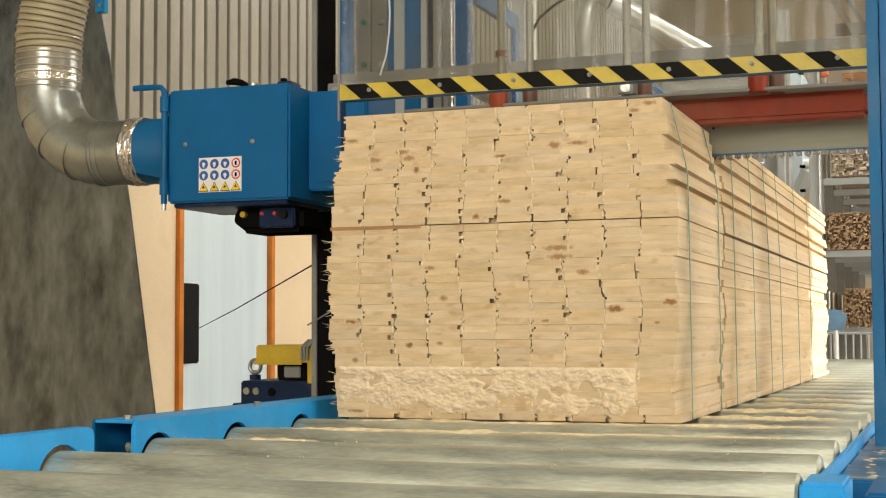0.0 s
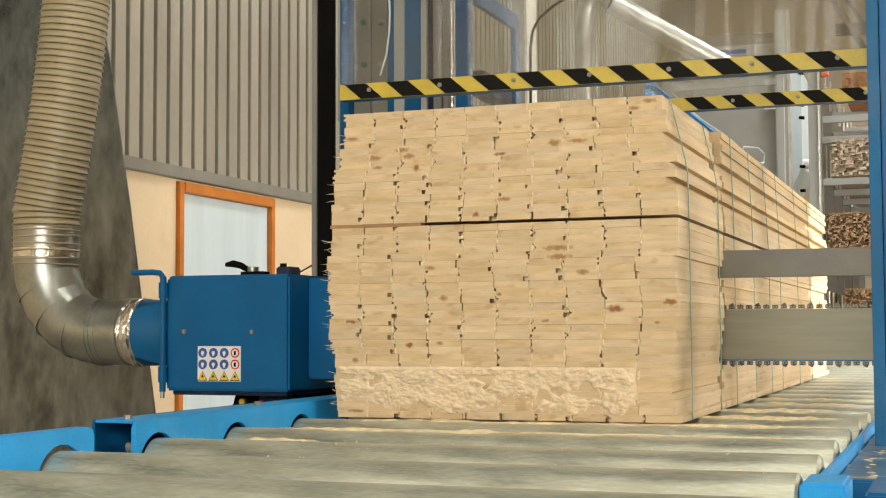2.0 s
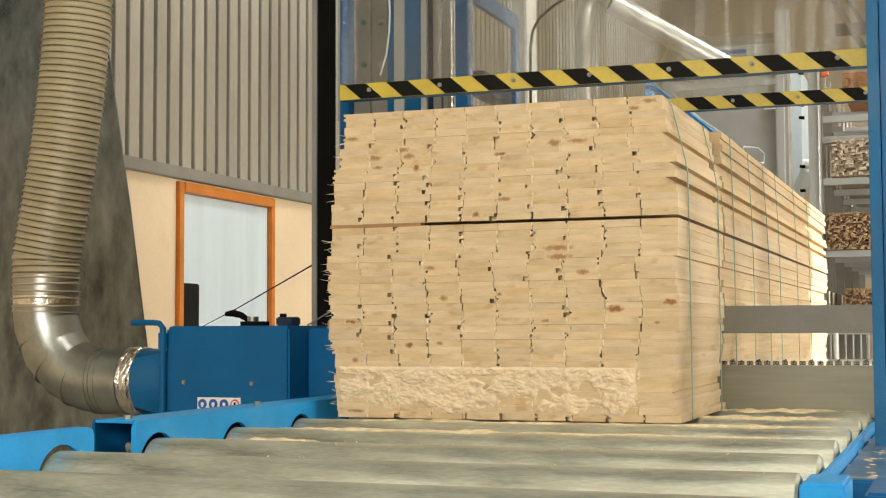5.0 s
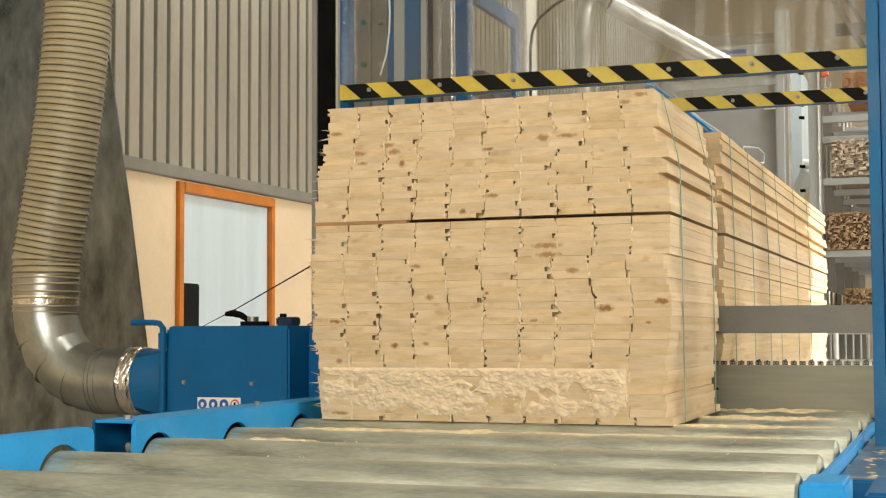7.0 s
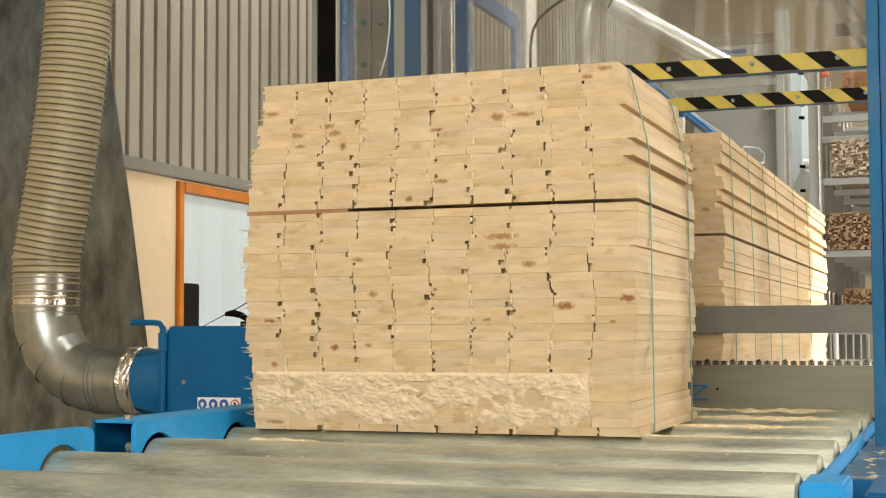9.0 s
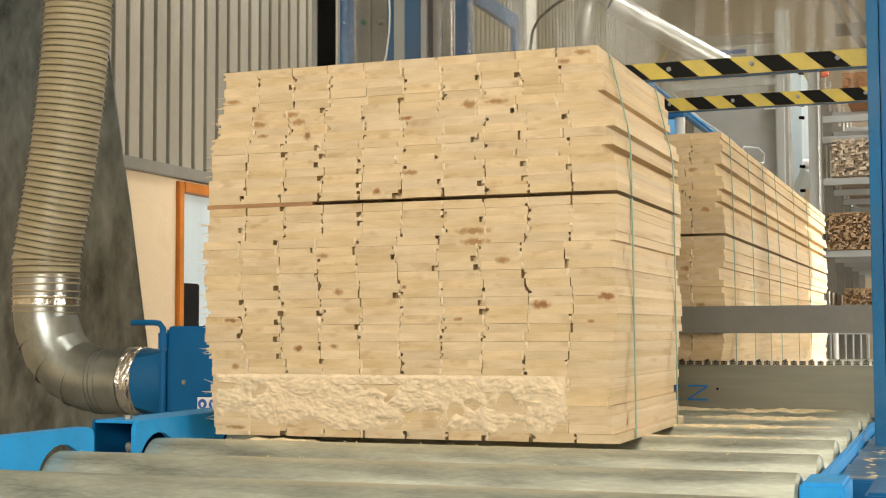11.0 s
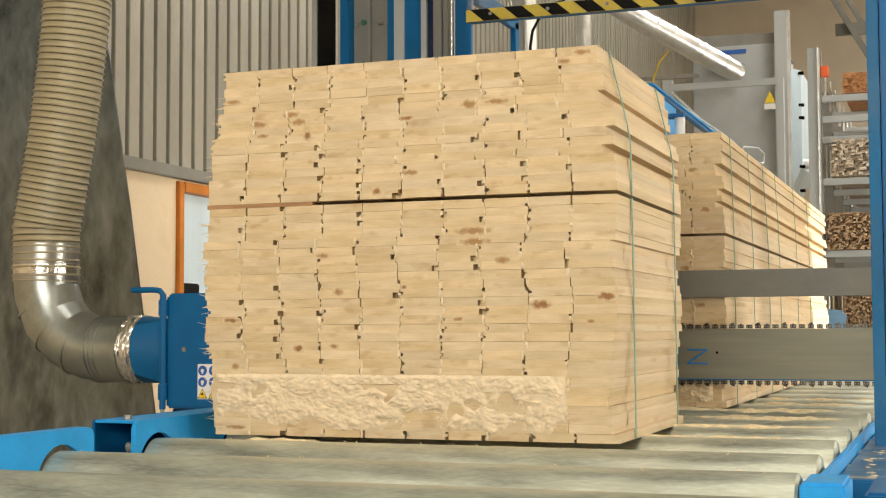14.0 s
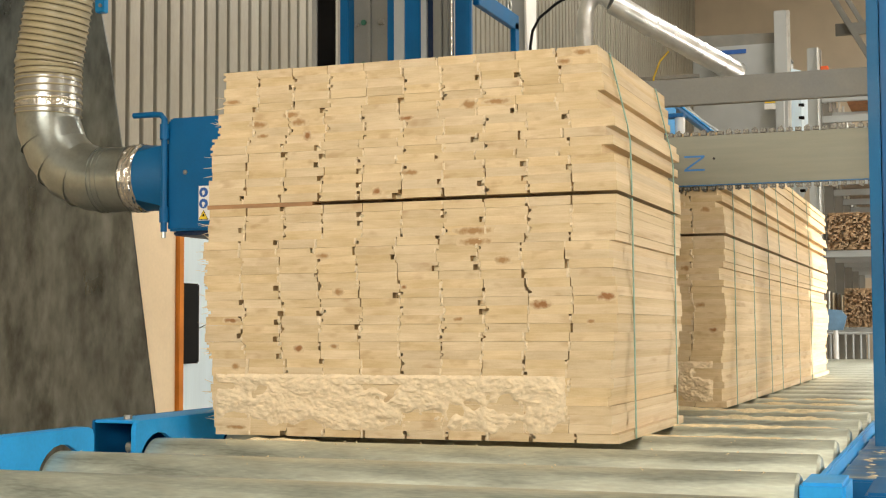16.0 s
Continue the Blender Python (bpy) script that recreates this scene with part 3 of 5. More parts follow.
def bundle(name, label, z0, rows, y0, y1, seed, open_rows=(), short_rows=(), taper=0.22):
    """Ten boards to a row; a wandering start for each few rows, gaps left open here and there."""
    rnd = random.Random(seed)
    ob = thing(name, label, "timber bundle", "timber pack cut in two")
    meshes = [board_mesh("board", y0, y1, k) for k in range(7)]
    burr = BM()
    drift, left = 0.0, 0
    insets = INSET_TOP if z0 > 0.3 else INSET_LOW
    for r in range(rows):
        z = z0 + r * BT
        if left <= 0:
            drift, left = rnd.uniform(-0.008, 0.012), rnd.choice((1, 1, 2, 2, 3))
        left -= 1
        x = edge_left(z) + drift + rnd.uniform(-0.004, 0.004)
        right = 0.010 - max(0.0, z - 0.70) * taper - insets[r] + rnd.uniform(-0.002, 0.002)
        if r in short_rows:
            right -= 0.010
        n = 10
        slack = (right - x) - n * BW
        if r in open_rows:
            gaps = [0.0, 0.3, 1.0, 1.6, 1.8, 1.5, 1.0, 1.0, 1.2, 0.0]
            slack = max(slack, 0.05)
        else:
            gaps = [0.12 + rnd.random() ** 4 for _ in range(n - 1)] + [0.0]
        tot = sum(gaps) + 1e-6
        shrink = 1.0
        if r in open_rows or slack < 0.014:
            shrink = ((right - x) - max(slack, 0.014)) / (n * BW)
            slack = (right - x) - n * BW * shrink
        thin = rnd.choice((1.0, 0.997, 0.99, 0.975))
        for c in range(n):
            k = rnd.choices(range(7), (4, 1, 8, 1.0, 1.2, 0.9, 0.7))[0] if c < n - 1 else 2
            b = new("board", meshes[k])
            b.parent = ob
            b.location = (x, rnd.uniform(-0.0002, 0.0002), z)
            b.scale = (shrink, 1, thin)
            b.rotation_euler = (0, rnd.uniform(-0.0022, 0.0022), 0)
            if rnd.random() < 0.8 and c < n - 1:
                # fibres turned over the edge by the saw: a soft wavy ridge along the joint
                e = x + BW * shrink
                lo = z + BT * rnd.choice((0.0, 0.0, 0.3, 0.5))
                hi = z + BT * rnd.choice((0.55, 0.8, 1.0, 1.0))
                if hi - lo > 0.004:
                    ridge(burr, e, y0, lo, hi, rnd)
            x += BW * shrink + slack * gaps[c] / tot
    tagged(part("fibre_burr", burr, FUZZ, ob, smooth=True), kind="stuff")
    # chips thrown into the open joints, a little behind the cut
    chips = BM()
    for r in range(rows):
        z = z0 + r * BT
        xs = edge_left(z) + 0.012
        while xs < -0.05 - max(0.0, z - 0.70) * taper:
            step = rnd.uniform(0.08, 0.2)
            back = y0 + rnd.uniform(0.013, 0.030)
            box(chips, xs, min(xs + step, -0.04 - max(0.0, z - 0.70) * taper), back, back + 0.012, z + 0.001, z + BT - 0.001)
            xs += step
    tagged(part("chip_fill", chips, DUST, ob), kind="stuff")
    return ob


def edge_right(z, taper=0.22):
    return 0.014 - max(0.0, z - 0.70) * taper


def strap(parent, y, z0, z1, lean=0.0, w=0.0095, taper=0.22):
    """A flat band that lies against both sides and the top."""
    ring = []
    for k in range(9):
        z = z0 + (z1 - z0) * k / 8
        ring.append((edge_right(z, taper), y + lean * k / 8, z))
    for k in range(8, -1, -1):
        z = z0 + (z1 - z0) * k / 8
        ring.append((edge_left(z) - 0.011, y + lean * k / 8, z))
    bm = BM()
    cols = []
    for i, (x, yy, z) in enumerate(ring):
        out = 0.002 if i < 9 else -0.002
        up = 0.002 if i in (8, 9) else 0.0
        cols.append([bm.verts.new((x, yy - w / 2, z)), bm.verts.new((x, yy + w / 2, z)), bm.verts.new((x + out, yy + w / 2, z + up)), bm.verts.new((x + out, yy - w / 2, z + up))])
    for a, b in zip(cols, cols[1:]):
        for k in range(4):
            bm.faces.new((a[k], a[(k + 1) % 4], b[(k + 1) % 4], b[k]))
    return part("strap", bm, STRAP, parent, "thin green plastic strap")


def fibres(parent, y, x0, x1, z0, z1, seed):
    """Torn fibre crust left by the saw low on a cut face: straight above, ragged below, lumps and curled flakes."""
    nx, nz = max(40, int((x1 - x0) * 420)), 52
    bm = BM()
    grid = []
    for j in range(nz + 1):
        row = []
        for i in range(nx + 1):
            u, v = i / nx, j / nz
            x, z = x0 + (x1 - x0) * u, z0 + (z1 - z0) * v
            bend = noise.noise(Vector((x * 13, seed, z * 17))) * 0.03
            q = Vector(((x + z * 0.9) * 24 + bend * 30, seed, (z - x * 0.2) * 33))
            lump = noise.noise(q) * 0.8 + 0.55 * abs(noise.noise(q * 2.1)) + noise.noise(q * 4.3) * 0.36 + noise.noise(q * 9.0) * 0.22
            low = 0.06 + 0.36 * noise.noise(Vector((x * 7, seed + 4, 0))) + 0.16 * noise.noise(Vector((x * 29, seed + 4, 0)))
            edge = max(0.0, min(1.0, (v - low) * 5.0, (1 - v) * 16, u * 60, (1 - u) * 40))
            hole = noise.noise(Vector((x * 10, seed + 9, z * 19)))
            hole += 0.35 * noise.noise(Vector((x * 46, seed + 9, z * 60)))
            keep = max(0.0, min(1.0, (0.40 - hole) * 4.0)) if v < 0.82 else 1.0
            rise = (0.0026 + 0.0066 * (lump + 0.08)) * edge * keep - 0.0025 * (1 - edge * keep)
            row.append(bm.verts.new((x, y - max(-0.002, rise), z - 0.003 * max(0.0, lump) * edge)))
        grid.append(row)
    for j in range(nz):
        for i in range(nx):
            bm.faces.new((grid[j][i], grid[j][i + 1], grid[j + 1][i + 1], grid[j + 1][i]))
    return tagged(part("fibre_crust", bm, FUZZ, parent, "rough torn fibre crust on the cut face", smooth=True), kind="stuff")


def knot(parent, x, z, w, h, seed, y=0.0):
    rnd = random.Random(seed)
    w, h = w * 1.45, h * 1.3
    pts = []
    for k in range(14):
        a = k * math.tau / 14
        r = 1 + rnd.uniform(-0.22, 0.22)
        c, d = math.cos(a), math.sin(a)
        pts.append((x + math.copysign(abs(c) ** 0.6, c) * w / 2 * r, z + math.copysign(abs(d) ** 0.6, d) * h / 2 * min(r, 1.05)))
    part("knot", prism(BM(), pts, "y", y - 0.0006, y + 0.004), KNOT if rnd.random() < 0.7 else KNOT_DARK, parent)


def splinters(parent, y, side, z0, z1, count, seed):
    rnd = random.Random(seed)
    for _ in range(count):
        z = rnd.uniform(z0, z1)
        x = edge_left(z) + 0.004
        d = Vector((-rnd.uniform(0.012, 0.034), rnd.uniform(-0.01, 0.008), rnd.uniform(-0.007, 0.009)))
        a = Vector((x, y + 0.004, z))
        part("splinter", cyl(BM(), a, a + d, rnd.uniform(0.0007, 0.0016), 5, 0.0002), FUZZ, parent)


CUT0, CUT1, FAR = 0.755, 0.786, 4.42
SEAM = 0.5535
front_low = bundle("timber_bundle", "short sawn lower bundle of pale pine boards on rollers", 0.0, 27, 0.0, CUT0, 11, open_rows=(0,), short_rows=(3, 4))
front_top = bundle("timber_bundle", "short sawn upper bundle of pale pine boards on another", SEAM + 0.009, 16, 0.0, CUT0, 12, open_rows=(0,))
rear_low = bundle("timber_bundle", "long lower bundle of pale pine boards on rollers", 0.0, 27, CUT1, FAR, 21, taper=0.02)
rear_top = bundle("timber_bundle", "long upper bundle of pale pine boards on another", SEAM + 0.009, 16, CUT1, FAR, 22, taper=0.02)
fibres(front_low, -0.0008, -1.0, -0.105, 0.018, 0.150, 3.3)
fibres(rear_low, CUT1 - 0.0008, -0.6, -0.03, 0.018, 0.150, 7.7)
for i, (x, z, w, h) in enumerate([(-0.323, 0.479, 0.074, 0.016), (-0.326, 0.455, 0.067, 0.016), (-0.255, 0.412, 0.031, 0.017), (-0.168, 0.309, 0.038, 0.019), (-0.016, 0.326, 0.034, 0.018),
                                  (-0.669, 0.343, 0.022, 0.016), (-0.772, 0.209, 0.019, 0.016), (-0.678, 0.215, 0.018, 0.010), (-0.709, 0.431, 0.031, 0.014), (-0.952, 0.278, 0.036, 0.011),
                                  (-0.943, 0.166, 0.016, 0.017), (-0.942, 0.019, 0.043, 0.010), (-0.364, 0.277, 0.022, 0.010), (-0.05, 0.270, 0.013, 0.010), (-0.498, 0.353, 0.012, 0.010)]):
    knot(front_low, x, z, w, h, 100 + i)
for i, (x, z, w, h) in enumerate([(-0.794, 0.776, 0.042, 0.014), (-0.767, 0.756, 0.036, 0.016), (-0.882, 0.755, 0.036, 0.017), (-0.868, 0.727, 0.024, 0.011), (-0.748, 0.722, 0.017, 0.022),
                                  (-0.491, 0.751, 0.026, 0.011), (-0.336, 0.774, 0.036, 0.018), (-0.267, 0.777, 0.048, 0.013), (-0.066, 0.877, 0.031, 0.014), (-0.106, 0.858, 0.029, 0.013),
                                  (-0.484, 0.622, 0.038, 0.013), (-0.566, 0.580, 0.017, 0.017), (-0.95, 0.816, 0.036, 0.011)]):
    knot(front_top, x, z, w, h, 200 + i)
for i, (x, z) in enumerate([(-0.09, 0.77), (-0.16, 0.66), (-0.05, 0.64), (-0.12, 0.45), (-0.07, 0.33), (-0.03, 0.25)]):
    knot(rear_top if z > 0.56 else rear_low, x, z, 0.026, 0.016, 300 + i, CUT1)
splinters(front_low, 0.0, -1, 0.03, 0.52, 34, 5)
splinters(front_top, 0.0, -1, 0.58, 0.86, 12, 6)
for y, lean in ((0.155, -0.03), (0.655, -0.02)):
    strap(front_low, y, 0.0, SEAM, lean * 0.5)
    strap(front_top, y + lean * 0.5, SEAM + 0.009, 0.889, lean)
for y, lean in ((0.98, -0.02), (1.45, -0.04), (1.90, -0.06), (2.25, -0.05), (2.9, -0.05), (3.45, -0.04)):
    strap(rear_low, y, 0.0, SEAM, lean, taper=0.02)
    strap(rear_top, y + lean, SEAM + 0.009, 0.889, lean * 2, taper=0.02)
part("spacer_lath", box(BM(), -1.022, -0.735, -0.001, 0.05, SEAM - 0.0015, SEAM + 0.0085), LATH, front_top, "brown spacer lath")
for y in (0.25, 0.5):
    part("spacer_lath", box(BM(), -0.98, -0.03, y, y + 0.04, SEAM - 0.0015, SEAM + 0.0085), WOOD_OLD, front_top)
for y in (0.9, 1.9, 2.9, 3.9):
    part("spacer_lath", box(BM(), -0.98, -0.03, y, y + 0.06, SEAM - 0.0015, SEAM + 0.0085), WOOD_OLD, rear_top)

# ---- package saw, built at the height where it stands at the start ----
saw = thing("package_saw", "blue chain saw carriage with steel bar and silver dust duct", "saw")
housing = part("housing", box(BM(), -1.915, -1.433, 0.55, 0.93, 0.705, 1.105), BLUE, saw, bevel=0.008)
part("lid", box(BM(), -1.905, -1.443, 0.56, 0.92, 1.1, 1.109), BLUE, housing, bevel=0.003)
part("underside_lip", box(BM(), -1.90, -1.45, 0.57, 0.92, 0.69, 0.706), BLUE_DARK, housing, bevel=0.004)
part("drive_case", box(BM(), -1.434, -1.20, 0.70, 0.95, 0.745, 1.098), BLUE, saw, bevel=0.006)
part("side_cover", box(BM(), -1.40, -1.21, 0.692, 0.70, 0.775, 1.06), BLUE, saw, bevel=0.003)
part("cable_tie_strip", box(BM(), -1.30, -1.285, 0.684, 0.692, 0.80, 1.05), BLUE_DARK, saw)
for x, z in ((-1.841, 0.912), (-1.574, 0.910)):
    bolt(saw, x, 0.55, z, 0.0055)
# hinge with its lifting handle
part("hinge_rod", cyl(BM(), (-1.918, 0.535, 0.702), (-1.918, 0.535, 1.105), 0.0115, 16), BLUE, saw, smooth=True)
for z in (0.735, 1.03):
    part("hinge_knuckle", cyl(BM(), (-1.918, 0.535, z), (-1.918, 0.535, z + 0.055), 0.0165, 16), BLUE, saw, smooth=True)
part("handle", tube(BM(), [(-2.045, 0.535, 1.122), (-1.96, 0.535, 1.122), (-1.932, 0.535, 1.119), (-1.92, 0.535, 1.105), (-1.918, 0.535, 1.08)], 0.0105, 14), BLUE, saw, smooth=True)
part("hinge_foot", cyl(BM(), (-1.918, 0.535, 0.68), (-1.918, 0.535, 0.702), 0.008, 8), ZINC, saw)
# latch and boss on the lid
bm = tube(BM(), [(-1.76, 0.70, 1.152), (-1.73, 0.70, 1.155), (-1.70, 0.70, 1.148), (-1.67, 0.70, 1.132), (-1.645, 0.70, 1.112)], [0.008, 0.013, 0.012, 0.01, 0.009], 12)
box(bm, -1.69, -1.60, 0.68, 0.73, 1.108, 1.125)
part("latch", bm, DARK, saw, "black toggle latch", smooth=True)
bm = cyl(BM(), (-1.65, 0.70, 1.115), (-1.65, 0.70, 1.142), 0.02, 16)
part("latch_knob", bm, ZINC, saw, smooth=True)
part("lid_boss", box(BM(), -1.55, -1.49, 0.68, 0.76, 1.108, 1.14), BLUE_DARK, saw, bevel=0.005)
part("lid_boss", cyl(BM(), (-1.53, 0.70, 1.139), (-1.53, 0.70, 1.152), 0.012, 12), DARK, saw)
# drive motor under the housing
motor = part("motor", box(BM(), -1.69, -1.44, 0.66, 0.86, 0.60, 0.692), DARK, saw, "black drive motor", bevel=0.02)
part("motor_end", cyl(BM(), (-1.74, 0.76, 0.67), (-1.68, 0.76, 0.65), 0.03, 20, 0.05), DARK, motor, smooth=True)
part("terminal_box", box(BM(), -1.60, -1.46, 0.645, 0.662, 0.615, 0.685), BLUE_DARK, motor, bevel=0.006)
part("cable_gland", cyl(BM(), (-1.662, 0.66, 0.665), (-1.662, 0.64, 0.665), 0.011, 12), YELLOW, motor)
for x in (-1.585, -1.535):
    part("red_plug", cyl(BM(), (x, 0.646, 0.665), (x, 0.638, 0.665), 0.007, 12), SIGN_RED, motor)
part("cable_gland", cyl(BM(), (-1.50, 0.646, 0.66), (-1.50, 0.63, 0.66), 0.016, 14), RUBBER, motor)
# safety label: two rows of round signs, one of triangles
sticker = part("safety_label", box(BM(), -1.786, -1.617, 0.5425, 0.5442, 0.739, 0.861), WHITE, saw, "white label with round safety signs")
sticker.location = (0, 0.006, 0)
for r in range(3):
    for c in range(4):
        x, z = -1.766 + c * 0.0425, 0.838 - r * 0.040
        if r < 2:
            part("round_sign", cyl(BM(), (x, 0.5425, z), (x, 0.5415, z), 0.0172, 20), SIGN_RED if c == 3 else SIGN_BLUE, sticker)
            part("pictogram", cyl(BM(), (x, 0.5415, z), (x, 0.541, z), 0.0125 if c == 3 else 0.0065, 12), WHITE, sticker)
            if c == 3:
                part("pictogram", box(BM(), x - 0.004, x + 0.004, 0.5402, 0.541, z - 0.008, z + 0.007), DARK, sticker)
            else:
                part("pictogram", box(BM(), x - 0.003, x + 0.003, 0.5402, 0.541, z - 0.011, z + 0.004), WHITE, sticker)
        else:
            for nm, mat, s, y1 in (("triangle_sign", DARK, 0.0195, 0.5415), ("triangle_sign", SIGN_YELLOW, 0.0165, 0.541), ("pictogram", DARK, 0.006, 0.5405)):
                part(nm, prism(BM(), [(x - s, z - s * 0.85), (x + s, z - s * 0.85), (x, z + s * 0.88)], "y", y1, 0.5425), mat, sticker)
# duct: cone from the housing, foil-taped joint, four-gore bend, collar
DZ, DY = 0.910, 0.65
bm = BM()
ring_a = [bm.verts.new((-2.058, DY + math.sin(k * math.tau / 32) * 0.121, DZ + math.cos(k * math.tau / 32) * 0.121)) for k in range(32)]
ring_b = []
for k in range(32):
    s, c = math.sin(k * math.tau / 32), math.cos(k * math.tau / 32)
    m = max(abs(s), abs(c))
    ring_b.append(bm.verts.new((-1.914, DY + 0.02 + s / m * 0.105, DZ - 0.005 + c / m * 0.115)))
for k in range(32):
    bm.faces.new((ring_a[k], ring_a[(k + 1) % 32], ring_b[(k + 1) % 32], ring_b[k]))
part("inlet_cone", bm, BLUE, saw, "blue sheet metal inlet cone", smooth=True)
RB = 0.259
duct = part("duct_bend", tube(BM(), [(-2.058, DY, DZ), (-2.235, DY, DZ)] + [(-2.235 - RB * math.sin(radians(a)), DY, DZ + RB - RB * math.cos(radians(a))) for a in (11, 34, 56, 79)]
                                      + [(-2.494, DY, DZ + RB), (-2.494, DY, 1.30)], 0.1185, 36), ZINC, saw, "dull silver segmented duct bend")
for poly in duct.data.polygons:
    poly.use_smooth = True
duct.data.set_sharp_from_angle(angle=radians(14))
for x, r in ((-2.232, 0.1215), (-2.248, 0.1225), (-2.21, 0.121), (-2.118, 0.124)):
    part("duct_seam", cyl(BM(), (x - 0.004, DY, DZ), (x + 0.004, DY, DZ), r, 40), ZINC, duct, smooth=True)
bm = BM()
rings = []
for i in range(15):
    x = -2.112 + i * 0.0043
    rings.append([bm.verts.new((x, DY + math.sin(k * math.tau / 60) * q, DZ + math.cos(k * math.tau / 60) * q)) for k in range(60)
                  for q in (0.1215 + 0.0035 * noise.noise(Vector((i * 0.8, k * 0.45, 3.0))) + (0.0035 if 2 < i < 12 else 0.0),)])
for a, b in zip(rings, rings[1:]):
    for k in range(60):
        bm.faces.new((a[k], a[(k + 1) % 60], b[(k + 1) % 60], b[k]))
tagged(part("foil_tape", bm, FOIL, duct, "crinkled silver foil tape"), kind="stuff")
for a in (22, 45, 67):
    c = Vector((-2.235 - RB * math.sin(radians(a)), DY, DZ + RB - RB * math.cos(radians(a))))
    d = Vector((math.cos(radians(a)), 0, -math.sin(radians(a)))) * 0.003
    part("duct_seam", cyl(BM(), c - d, c + d, 0.1205, 40), ZINC, duct, smooth=True)
part("cuff", cyl(BM(), (-2.494, DY, 1.168), (-2.494, DY, 1.305), 0.1205, 48), CHROME, duct, "polished sheet cuff", smooth=True)
for z, r in ((1.165, 0.0022), (1.187, 0.0030), (1.214, 0.0040), (1.243, 0.0034), (1.268, 0.0036), (1.290, 0.0034)):
    ring = [(-2.494 + 0.1225 * math.cos(a * math.tau / 48), DY + 0.1225 * math.sin(a * math.tau / 48), z + 0.003 * math.sin(a * math.tau / 48 + z * 90)) for a in range(49)]
    part("hose_clamp", tube(BM(), ring, r, 8), HOSE, duct, smooth=True)
bm = BM()
for i in range(6):
    z = 1.192 + i * 0.0055
    cyl(bm, (-2.494, DY, z), (-2.494, DY, z + 0.0055), 0.1212 + 0.0016 * (i % 2), 36)
tagged(part("foil_tape", bm, FOIL, duct), kind="stuff")
# corrugated hose: a wire-backed rib every 2.4 cm along a slightly leaning line
RIB_STEP = 0.0238


def hose_axis(h):
    return -2.494 + 0.165 * (1 - math.exp(-(max(0.0, h - 0.06) / 0.66) ** 1.15)), 1.302 + h


path, radii = [], []
nn = 900
for i in range(nn + 1):
    h = i / nn * 1.75
    x, z = hose_axis(h)
    path.append((x, DY, z))
    s = (h / RIB_STEP) % 1.0 - 0.5
    radii.append(0.1222 + 0.0022 * math.cos(math.tau * s) * 0.5 + 0.0040 * math.exp(-(s / 0.13) ** 2))
hose = part("hose", tube(BM(), path, radii, 36, cap=False), HOSE, saw, "amber ribbed plastic suction hose", smooth=True)
wire = []
turns = int(1.7 / RIB_STEP)
for i in range(turns * 30):
    a = i / 30
    k = math.floor(a)
    h = max(0.0, (k + 0.5) * RIB_STEP - 0.0042)
    x, z = hose_axis(h)
    lean = (hose_axis(h + 0.01)[0] - x) / 0.01
    wire.append((x + 0.1250 * math.cos(a * math.tau), DY + 0.1250 * math.sin(a * math.tau), z - 0.1250 * lean * math.cos(a * math.tau)))
for k in range(turns):
    part("spiral_wire", tube(BM(), wire[k * 30:k * 30 + 30] + [wire[k * 30]], 0.0017, 5), HOSE_WIRE, hose, smooth=True)
# guide beam, bar and chain
part("guide_beam", box(BM(), -1.36, 0.86, 0.752, 0.784, 1.077, 1.164), GREY_OLIVE, saw, "grey painted guide beam", bevel=0.002)
part("beam_clamp", box(BM(), -1.37, -1.19, 0.725, 0.753, 1.066, 1.128), GREY_PAINT, saw, bevel=0.003)
for x in (-1.34, -1.225):
    bolt(saw, x, 0.725, 1.098, 0.011)
bar = part("saw_bar", prism(BM(), [(-1.25, 0.812), (0.80, 0.812), (0.87, 0.855), (0.89, 0.898), (0.87, 0.936), (0.80, 0.976), (-1.25, 0.976)], "y", 0.765, 0.775), STEEL, saw, "flat dull steel chain saw bar")
part("bar_edge", box(BM(), -1.25, 0.80, 0.763, 0.777, 0.8125, 0.816), BLUE, bar)
bm = BM()
n_link = 74
for i in range(n_link):
    x = -1.2 + i * 0.0272
    for zc, sg in ((0.983, 1), (0.805, -1)):
        box(bm, x, x + 0.018, 0.7605, 0.7795, zc - 0.006, zc + 0.006)
        if i % 3 == 0:
            prism(bm, [(x + 0.002, zc + sg * 0.005), (x + 0.016, zc + sg * 0.005), (x + 0.014, zc + sg * 0.013), (x + 0.004, zc + sg * 0.009)], "y", 0.760, 0.7715)
        elif i % 3 == 1:
            prism(bm, [(x + 0.006, zc + sg * 0.005), (x + 0.012, zc + sg * 0.005), (x + 0.010, zc + sg * 0.010)], "y", 0.7655, 0.7795)
tagged(part("saw_chain", bm, CHAIN, bar, "dark oiled saw chain"), kind="stuff")
rv = BM()
for i in range(n_link):
    x = -1.2 + i * 0.0272
    for zc in (0.983, 0.805):
        cyl(rv, (x + 0.004, 0.758, zc), (x + 0.004, 0.7606, zc), 0.0028, 8)
        cyl(rv, (x + 0.014, 0.758, zc), (x + 0.014, 0.7606, zc), 0.0028, 8)
tagged(part("chain_rivet", rv, STEEL, bar), kind="stuff")
part("bar_hole", cyl(BM(), (-0.016, 0.7635, 0.90), (-0.016, 0.766, 0.90), 0.004, 14), DARK, bar)
